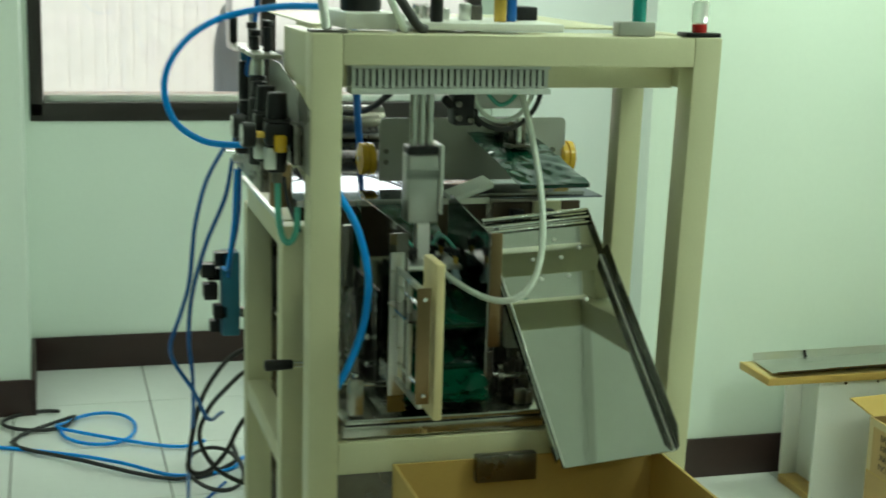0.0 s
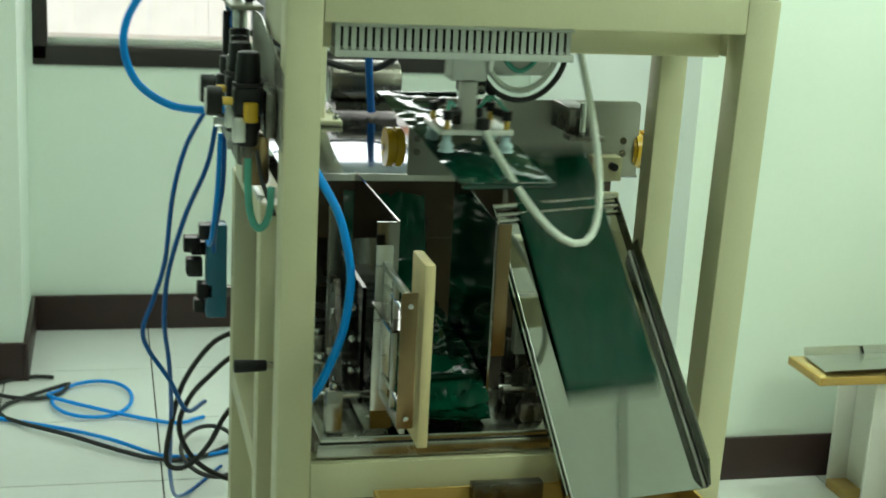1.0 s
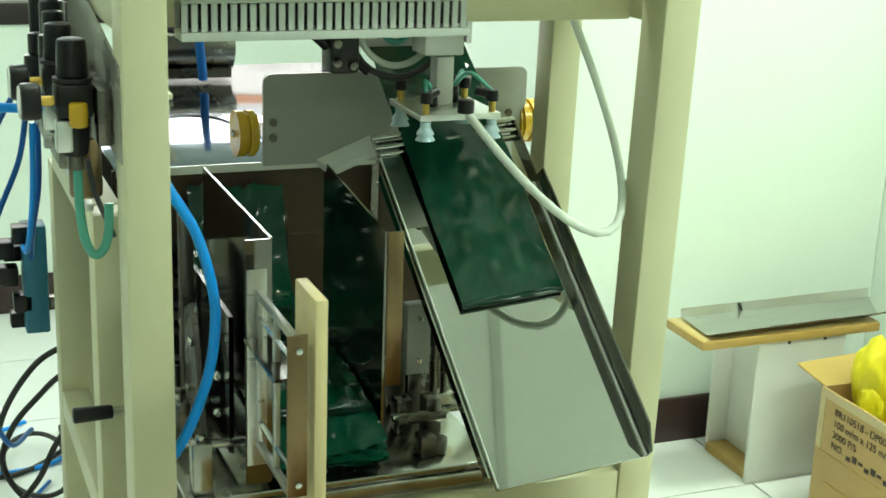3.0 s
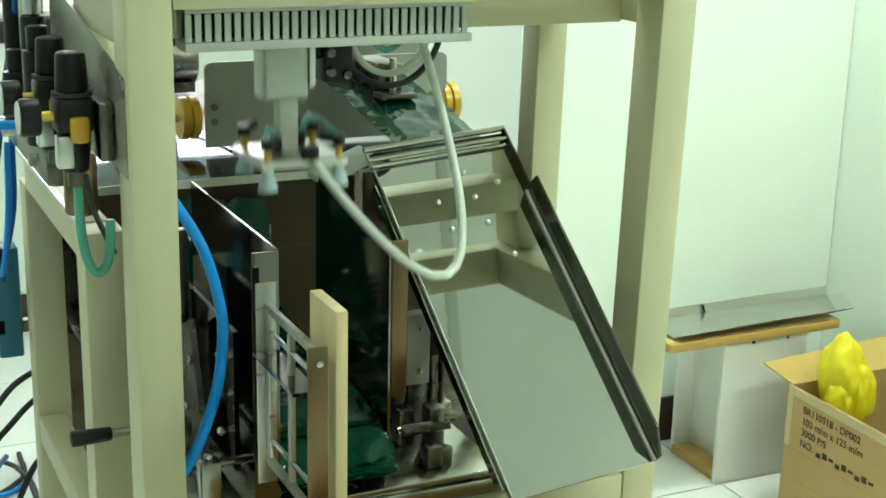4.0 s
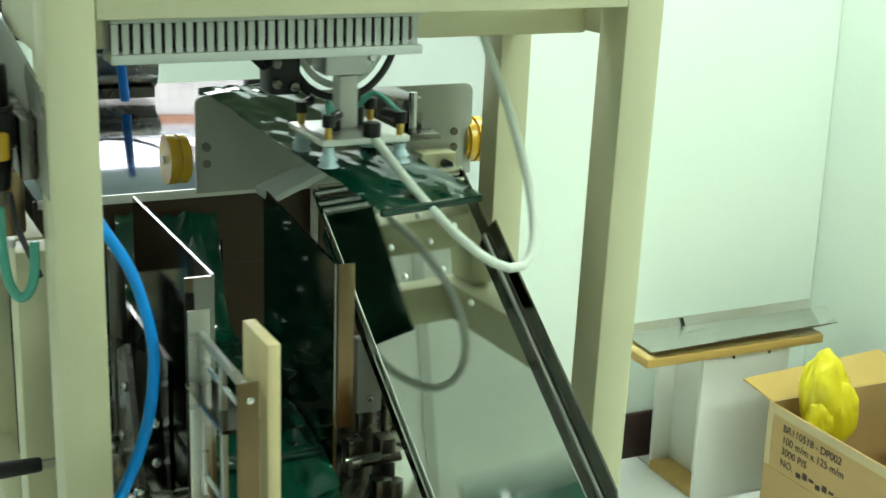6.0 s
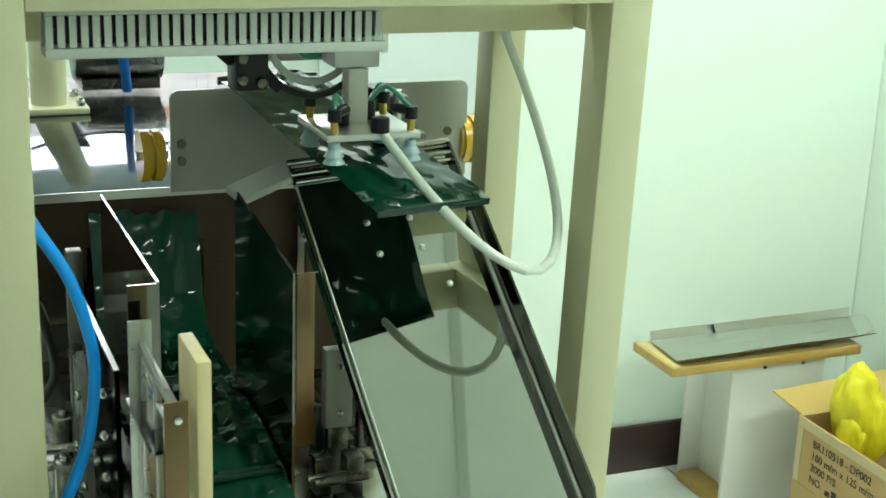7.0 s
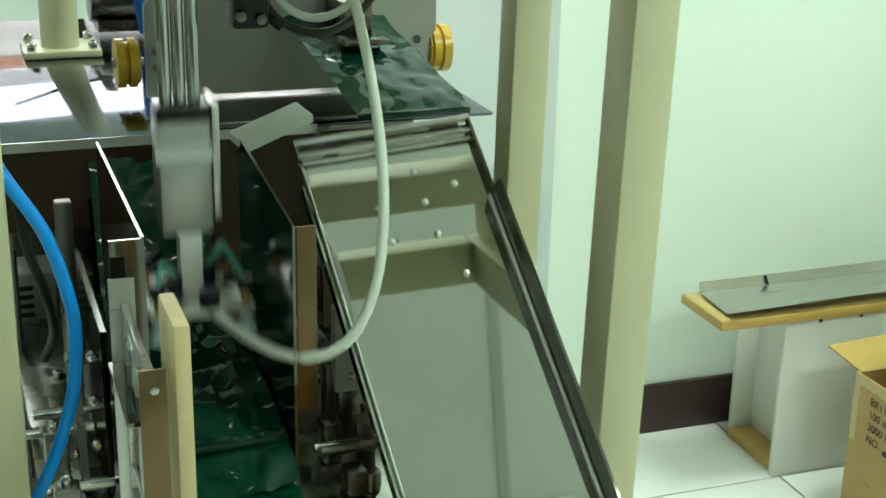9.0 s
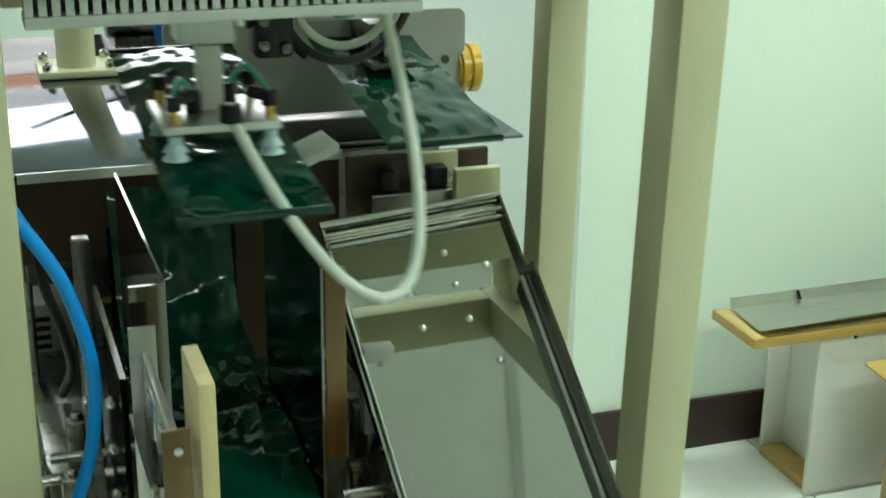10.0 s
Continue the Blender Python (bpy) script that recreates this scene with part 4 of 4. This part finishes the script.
hose_thing("blue_hose", [(0.575, 2.30, 1.377), (0.52, 2.40, 1.372), (0.471, 2.45, 1.361), (0.415, 2.45, 1.345), (0.365, 2.45, 1.312), (0.332, 2.45, 1.265), (0.325, 2.45, 1.215), (0.345, 2.45, 1.165), (0.39, 2.44, 1.135), (0.44, 2.42, 1.13), (0.475, 2.40, 1.135)], 0.006, M_BLUE, "blue air hose arching beside the machine")
hose_thing("teal_hose", [(0.494, 2.265, 1.088), (0.495, 2.265, 1.04), (0.499, 2.262, 1.005), (0.508, 2.26, 0.986), (0.519, 2.26, 0.99), (0.526, 2.262, 1.01), (0.528, 2.264, 1.045)], 0.0055, M_TEAL, "teal air hose hanging in a small loop")
HANG = (
    ([(0.478, 2.85, 1.07), (0.44, 2.85, 0.998), (0.416, 2.85, 0.904), (0.403, 2.85, 0.784), (0.383, 2.85, 0.712), (0.363, 2.85, 0.652), (0.372, 2.86, 0.608), (0.413, 2.88, 0.538), (0.448, 2.92, 0.46), (0.49, 3.02, 0.44)], M_BLUED),
    ([(0.494, 2.85, 1.044), (0.478, 2.85, 0.962), (0.439, 2.85, 0.867), (0.409, 2.85, 0.76), (0.402, 2.86, 0.662), (0.413, 2.9, 0.563), (0.421, 2.98, 0.44), (0.43, 3.2, 0.2), (0.47, 3.5, 0.02), (0.58, 3.7, 0.008)], M_BLUED),
    ([(0.501, 2.85, 1.021), (0.497, 2.86, 0.902), (0.489, 2.9, 0.805), (0.49, 3.0, 0.78)], M_BLUE),
    ([(0.51, 2.86, 1.03), (0.508, 2.87, 0.92), (0.50, 2.92, 0.83), (0.503, 3.0, 0.76)], M_BLUED))
for pts, m in HANG:
    hose_thing("blue_hose", pts, 0.0045, m, "thin blue air hose hanging beside the machine")
for k, pts in enumerate(([(0.61, 3.04, 0.60), (0.55, 3.03, 0.585), (0.497, 3.0, 0.565), (0.446, 3.0, 0.489), (0.421, 3.0, 0.397), (0.414, 3.0, 0.318), (0.452, 3.0, 0.308), (0.496, 3.0, 0.352), (0.54, 3.02, 0.42), (0.61, 3.04, 0.46)],
                         [(0.62, 3.05, 0.55), (0.55, 3.04, 0.53), (0.503, 3.02, 0.499), (0.459, 3.02, 0.448), (0.439, 3.02, 0.383), (0.471, 3.02, 0.313), (0.54, 3.04, 0.26), (0.62, 3.06, 0.24)])):
    hose_thing("black_cable", pts, 0.0055, M_RUBBER, "black cable looped beside the machine leg")
hose_thing("blue_hose", [(0.497, 2.84, 1.08), (0.506, 2.80, 1.16), (0.515, 2.76, 1.25), (0.525, 2.72, 1.36), (0.53, 2.70, 1.5)], 0.0055, M_BLUED, "blue air hose rising beside the machine")
fv = thing("flow_valves", (0.51, 2.6, 1.02), "black flow valves and fittings beside the machine", "valve")
part("manifold", B(0.50, 0.53, 2.50, 2.86, 1.03, 1.075, bev=0.004), M_DARKST, fv)
for k, (x, y, z0, z1, r) in enumerate(((0.505, 2.55, 1.076, 1.20, 0.020), (0.512, 2.62, 1.076, 1.235, 0.017), (0.50, 2.70, 1.076, 1.15, 0.020), (0.51, 2.78, 1.076, 1.25, 0.013))):
    part("valve_body", R((x, y, z0), (x, y, z1), r, 16, bev=0.004), M_BLACK, fv)
    part("valve_cap", R((x, y, z1 + 0.0005), (x, y, z1 + 0.03), r * 0.7, 14, bev=0.003), (M_BLACK, M_ALU, M_BLACK, M_VALVE)[k], fv)
for x, y, z in ((0.48, 2.74, 1.06), (0.475, 2.82, 1.07), (0.49, 2.58, 1.05)):
    part("fitting", R((x, y, z), (x + 0.03, y, z), 0.009, 12, bev=0.002), M_GLASSC, fv)
part("strut", R((0.522, 2.76, 1.076), (0.522, 2.76, 1.345), 0.007, 10), M_ALU, fv)
sh = thing("side_shelf", (0.51, 2.6, 1.27), "grey shelf plate with black fittings beside the frame", "shelf")
part("plate", B(0.485, 0.536, 2.48, 2.83, 1.275, 1.283, bev=0.002), M_SIDEP, sh)
for x, y, h2 in ((0.49, 2.80, 0.05), (0.51, 2.68, 0.035), (0.52, 2.55, 0.045), (0.505, 2.6, 0.025)):
    part("fitting", R((x, y, 1.2835), (x, y, 1.2835 + h2), 0.008, 12, bev=0.002), M_BLACK, sh)
    part("fitting_head", R((x, y, 1.284 + h2), (x, y, 1.296 + h2), 0.011, 12, bev=0.002), M_BLACK, sh)
hose_thing("black_cable", [(0.51, 2.30, 1.09), (0.518, 2.31, 1.05), (0.528, 2.30, 1.02), (0.535, 2.28, 1.0)], 0.0035, M_RUBBER, "black cable below the regulators")
solid("brown_cylinder", R((0.515, 2.36, 1.03), (0.515, 2.36, 1.105), 0.02, 16, bev=0.004), M_BRONZE, (0.515, 2.36, 1.03), "small brown fitting below the regulators", "fitting")


def coil(name, cx, cy, rx, ry, turns, z, tail, material, label, r=0.006, ph=0.0):
    pts = []
    for i in range(int(turns * 14) + 1):
        a = ph + 2 * math.pi * i / 14
        f = 1 + 0.12 * math.sin(a * 0.37 + ph)
        pts.append((cx + rx * f * math.cos(a), cy + ry * f * math.sin(a), z + 0.006 * (i / 14) + 0.003 * math.sin(a * 2)))
    return hose_thing(name, pts + tail, r, material, label, 4)


coil("blue_hose", 0.26, 4.22, 0.12, 0.16, 1.2, 0.008, [(0.45, 4.02, 0.01), (0.56, 4.05, 0.01)], M_BLUE, "blue air hose coiled on the floor", 0.0055, 2.2)
hose_thing("blue_hose", [(-0.4, 4.1, 0.007), (-0.1, 4.13, 0.007), (0.15, 4.02, 0.007), (0.3, 3.9, 0.014), (0.45, 3.78, 0.008), (0.6, 3.8, 0.007), (0.66, 3.9, 0.007)], 0.0055, M_BLUE, "blue air hose lying on the floor")
coil("black_cable", 0.08, 4.33, 0.10, 0.09, 0.9, 0.008, [(0.0, 4.15, 0.008), (0.2, 3.93, 0.016), (0.45, 3.75, 0.008), (0.62, 3.85, 0.008), (0.64, 4.0, 0.008)], M_RUBBER, "black cable coiled on the floor", 0.006, 1.0)
coil("black_cable", 0.56, 3.75, 0.07, 0.16, 1.0, 0.03, [(0.62, 3.5, 0.1), (0.64, 3.3, 0.3)], M_RUBBER, "black cable looped beside the machine", 0.006, 0.3)

vb = thing("valve_block", (0.50, 3.03, 0.62), "blue and black solenoid valve block", "valve block")
part("body", B(0.49, 0.53, 3.01, 3.06, 0.62, 0.81, bev=0.004), M_VALVE, vb)
for z, x in ((0.755, 0.445), (0.71, 0.45), (0.78, 0.475), (0.66, 0.472)):
    part("solenoid", B(x, x + 0.032, 3.01, 3.045, z, z + 0.03, bev=0.003), M_BLACK, vb)
for z, x in ((0.695, 0.455), (0.74, 0.462), (0.645, 0.478), (0.62, 0.468)):
    part("solenoid", B(x, x + 0.03, 3.046, 3.075, z, z + 0.027, bev=0.003), M_BLACK, vb)
part("mounting_arm", B(0.531, 0.60, 3.02, 3.04, 0.66, 0.68, bev=0.002), M_DARKST, vb)

# ---- things on the deck ----
dp = thing("deck_post", (0.72, 3.2, DZ), "beige post with bolted flange on the deck", "post")
part("post", R((0.722, 3.24, DZ + 0.012), (0.722, 3.24, 1.33), 0.030, 20), M_BEIGE, dp)
part("flange", B(0.662, 0.782, 3.19, 3.30, DZ + 0.001, DZ + 0.012, bev=0.002), M_BEIGE, dp)
for xx in (0.675, 0.769):
    for yy in (3.202, 3.288):
        bolt(dp, (xx, yy, DZ + 0.012), (0, 0, 1), 0.007, 0.012)
mt = thing("drive_motor", (0.85, 3.40, DZ), "dark drive motor with cables behind the post", "motor")
part("body", R((0.79, 3.45, DZ + 0.06), (0.95, 3.45, DZ + 0.06), 0.05, 22, bev=0.004), M_DARKST, mt)
part("foot", B(0.80, 0.94, 3.40, 3.50, DZ + 0.001, DZ + 0.02), M_DARKST, mt)
hose_thing("black_cable", [(0.60, 3.30, 1.16), (0.75, 3.38, 1.10), (0.86, 3.36, 1.08), (0.93, 3.3, 1.13), (1.0, 3.2, 1.25)], 0.008, M_RUBBER, "black cable over the deck")
hose_thing("blue_hose", [(0.84, 3.30, 1.30), (0.85, 3.30, 1.15), (0.86, 3.32, 1.06), (0.87, 3.34, 0.99)], 0.009, M_BLUED, "blue hose over the deck")

# ---- things on top of the frame ----
def indicator(x, y, lens, label):
    l = thing("indicator_lamp", (x, y, ZT), label, "lamp", "indicator lamps")
    part("base", B(x - 0.032, x + 0.032, y - 0.02, y + 0.02, ZT + 0.0005, ZT + 0.008, bev=0.001), M_BLACK, l)
    part("lens", R((x, y, ZT + 0.008), (x, y, ZT + 0.022), 0.013, 18), lens, l)
    part("dome", R((x, y, ZT + 0.0225), (x, y, ZT + 0.062), 0.0145, 18, bev=0.005), M_GLASSC, l)
    return l


indicator(1.212, 2.196, M_LENSR, "indicator lamp with red ring and clear dome")
l2 = thing("relay_box", (1.09, 2.215, ZT), "small grey relay box with teal lamp", "relay box")
part("box", B(1.062, 1.128, 2.19, 2.222, ZT + 0.0005, ZT + 0.024, bev=0.002), M_GREYP, l2)
part("lamp", R((1.103, 2.205, ZT + 0.0245), (1.103, 2.205, ZT + 0.07), 0.012, 16), M_LENST, l2)
tp = thing("top_plate", (0.9, 2.4, ZT), "pale equipment plate on top of the frame", "plate")
part("plate", B(0.72, 0.98, 2.235, 2.47, ZT + 0.003, ZT + 0.016, bev=0.003), M_WHITEP, tp)
part("plate", B(0.60, 0.70, 2.235, 2.45, ZT + 0.003, ZT + 0.03, bev=0.003), M_WHITEP, tp)
part("motor", R((0.645, 2.33, ZT + 0.03), (0.645, 2.33, ZT + 0.10), 0.035, 20, bev=0.004), M_BLACK, tp)
for xx, yy, h, mtl in ((0.76, 2.26, 0.06, M_BLACK), (0.885, 2.30, 0.09, M_BRASS), (0.91, 2.32, 0.09, M_BLUED), (0.83, 2.33, 0.03, M_ALU), (0.86, 2.36, 0.025, M_DARKST), (0.80, 2.36, 0.02, M_ALU)):
    part("fitting", R((xx, yy, ZT + 0.016), (xx, yy, ZT + 0.016 + h), 0.011, 14, bev=0.002), mtl, tp)
part("black_box", B(0.925, 0.975, 2.36, 2.42, ZT + 0.0165, ZT + 0.04, bev=0.003), M_BLACK, tp)
hose_thing("black_cable", [(0.66, 2.25, 1.44), (0.69, 2.22, 1.39), (0.715, 2.21, 1.352), (0.73, 2.22, 1.346)], 0.008, M_RUBBER, "black cable on the frame top")
hose_thing("white_cable", [(0.64, 2.23, 1.45), (0.665, 2.21, 1.40), (0.69, 2.21, 1.35), (0.70, 2.22, 1.346)], 0.006, M_WHITEH, "white cable on the frame top")
so = thing("socket_plate", (0.56, 2.2, ZT), "dark mounting foot on the frame top", "bracket")
part("foot", B(0.533, 0.592, 2.18, 2.215, ZT + 0.0005, ZT + 0.005), M_DARKST, so)
part("strut", R((0.562, 2.2, ZT + 0.005), (0.55, 2.22, ZT + 0.10), 0.008, 12), M_ALU, so)

# ---- mechanism beside and under the magazine ----
mc = thing("adjuster_mechanism", (0.64, 2.3, 0.692), "dark steel adjuster rods and clamps", "mechanism")
for yy in (2.24, 2.42):
    part("cross_rod", R((0.60, yy, 0.735), (0.69, yy, 0.735), 0.006, 12), M_STEEL, mc)
    part("cross_rod", R((0.885, yy, 0.735), (0.95, yy, 0.735), 0.006, 12), M_DARKST, mc)
for xx, yy in ((0.605, 2.20), (0.605, 2.33), (0.62, 2.46)):
    part("clamp_block", B(xx, xx + 0.025, yy - 0.012, yy + 0.012, 0.693, 0.76, bev=0.003), M_CLAMP, mc)
    bolt(mc, (xx + 0.0125, yy, 0.76), (0, 0, 1), 0.006, 0.008)
part("column", B(0.640, 0.658, 2.42, 2.44, 0.693, 0.98, bev=0.002), M_DARKST, mc)
part("bracket", P([(0.64, 2.30, 0.70), (0.64, 2.40, 0.70), (0.64, 2.40, 0.86), (0.64, 2.36, 0.88), (0.64, 2.33, 0.80)], 0.008, (1, 0, 0)), M_DARKST, mc)
for yy, zz in ((2.32, 0.73), (2.37, 0.76), (2.35, 0.83)):
    bolt(mc, (0.64, yy, zz), (-1, 0, 0), 0.006, 0.006)
part("cable", S([(0.61, 2.62, 0.93), (0.615, 2.58, 0.88), (0.63, 2.56, 0.83), (0.64, 2.60, 0.76), (0.63, 2.66, 0.70)], 0.006), M_RUBBER, mc)
part("panel", B(0.662, 0.668, 2.24, 2.50, 0.72, 0.90), M_DIMPANEL, mc)
for z in (0.76, 0.81, 0.86):
    bolt(mc, (0.656, 2.28, z), r=0.006, h=0.006)
part("handle", R((0.487, 2.36, 0.742), (0.538, 2.36, 0.742), 0.0105, 14, bev=0.003, r2=0.009), M_BLACK, mc, "black plastic handle")
part("shaft", R((0.538, 2.36, 0.742), (0.66, 2.36, 0.742), 0.006, 10), M_STEEL, mc)
part("controller", B(0.605, 0.66, 2.82, 2.90, 0.60, 0.76, bev=0.004), M_GREYP, mc, "pale grey louvred controller")
for k in range(10):
    part("louvre", B(0.609, 0.63, 2.8165, 2.8195, 0.62 + k * 0.013, 0.626 + k * 0.013), M_BLACK, mc)
for k in range(16):
    part("louvre", B(0.598, 0.603, 2.74, 2.80, 0.52 + k * 0.018, 0.530 + k * 0.018), M_GREYP, mc)
part("louvre_panel", B(0.604, 0.608, 2.72, 2.81, 0.50, 0.83, bev=0.001), M_BLACK, mc)
rg = thing("clamp_group", (0.92, 2.35, 0.692), "steel clamp blocks beside the chute", "clamp")
for xx, yy, h in ((0.90, 2.30, 0.05), (0.925, 2.38, 0.08), (0.905, 2.22, 0.03), (0.93, 2.27, 0.06)):
    part("block", B(xx, xx + 0.022, yy - 0.014, yy + 0.014, 0.6925, 0.6925 + h, bev=0.003), M_DARKST, rg)
part("support_block", B(0.922, 0.956, 2.315, 2.335, 0.765, 0.865, bev=0.002), M_GREYP, rg, "pale grey support block with screws")
for z in (0.785, 0.845):
    bolt(rg, (0.939, 2.315, z), r=0.004)
for x in (0.984, 1.0):
    part("guide_post", R((x, 2.37, 0.6925), (x, 2.37, 0.80), 0.0055, 12), M_DARKST, rg)
part("post_foot", B(0.972, 1.012, 2.362, 2.39, 0.6925, 0.712, bev=0.002), M_CLAMP, rg)
part("sensor", B(0.957, 0.975, 2.322, 2.338, 0.80, 0.83, bev=0.002), M_BLACK, rg)
part("support_foot", B(0.926, 0.952, 2.318, 2.332, 0.6925, 0.7645, bev=0.002), M_DARKST, rg)
part("rod", R((0.88, 2.25, 0.735), (0.93, 2.25, 0.735), 0.005, 10), M_STEEL, rg)
part("knob", R((0.935, 2.22, 0.6925), (0.935, 2.22, 0.715), 0.011, 14, bev=0.002), M_DARKST, rg)

# ---- floor tiles ----
floor = solid("floor", B(XL, XR, YB, YF, -0.06, -0.003), M_GROUT, (0, 0, 0), "pale glossy floor tiles with dark joints", "floor", "structure")
tile = None
nx0, nx1 = -6, 6
for i in range(nx0, nx1 + 1):
    for j in range(-7, 12):
        a, b = 0.003 + i * TILE, (i + 1) * TILE - 0.001
        c, d = j * TILE + 0.206, (j + 1) * TILE + 0.202
        if a < XL or b > XR + TILE - 0.2 or d > YF + 0.3:
            continue
        if tile is None:
            bm = B(0, TILE - 0.004, 0, TILE - 0.004, -0.0029, 0, bev=0.0008)
            tile = bpy.data.meshes.new("tile")
            bm.to_mesh(tile)
            bm.free()
            tile.materials.append(M_TILE)
        o = new("tile", tile)
        o.parent = floor
        o.location = (a, c, 0)


def motions():
    ts = [k / 10 for k in range(101)]
    walk(ch, [(t, chute_pose(t)) for t in ts])
    walk(hd, [(t, Matrix.Translation(head_at(t))) for t in ts])
    walk(cs, [(t, Matrix.Translation((head_at(t).x, 2.37, 1.26))) for t in ts])
    walk(cg, [(t, Matrix.Translation((1.0, table(CAR_Y, phase(t)), DZ))) for t in ts])
    for o, t0 in travel:
        walk(o, bag_rows(t0))
    rows = [[] for _ in links]
    for t in ts:
        pts = hose_points(t)
        for k in range(HOSE_N):
            a, b = pts[k], pts[k + 1]
            rows[k].append((t, Matrix.Translation((a + b) / 2) @ (b - a).to_track_quat('Z', 'Y').to_matrix().to_4x4()))
    for o, r in zip(links, rows):
        walk(o, r)


motions()
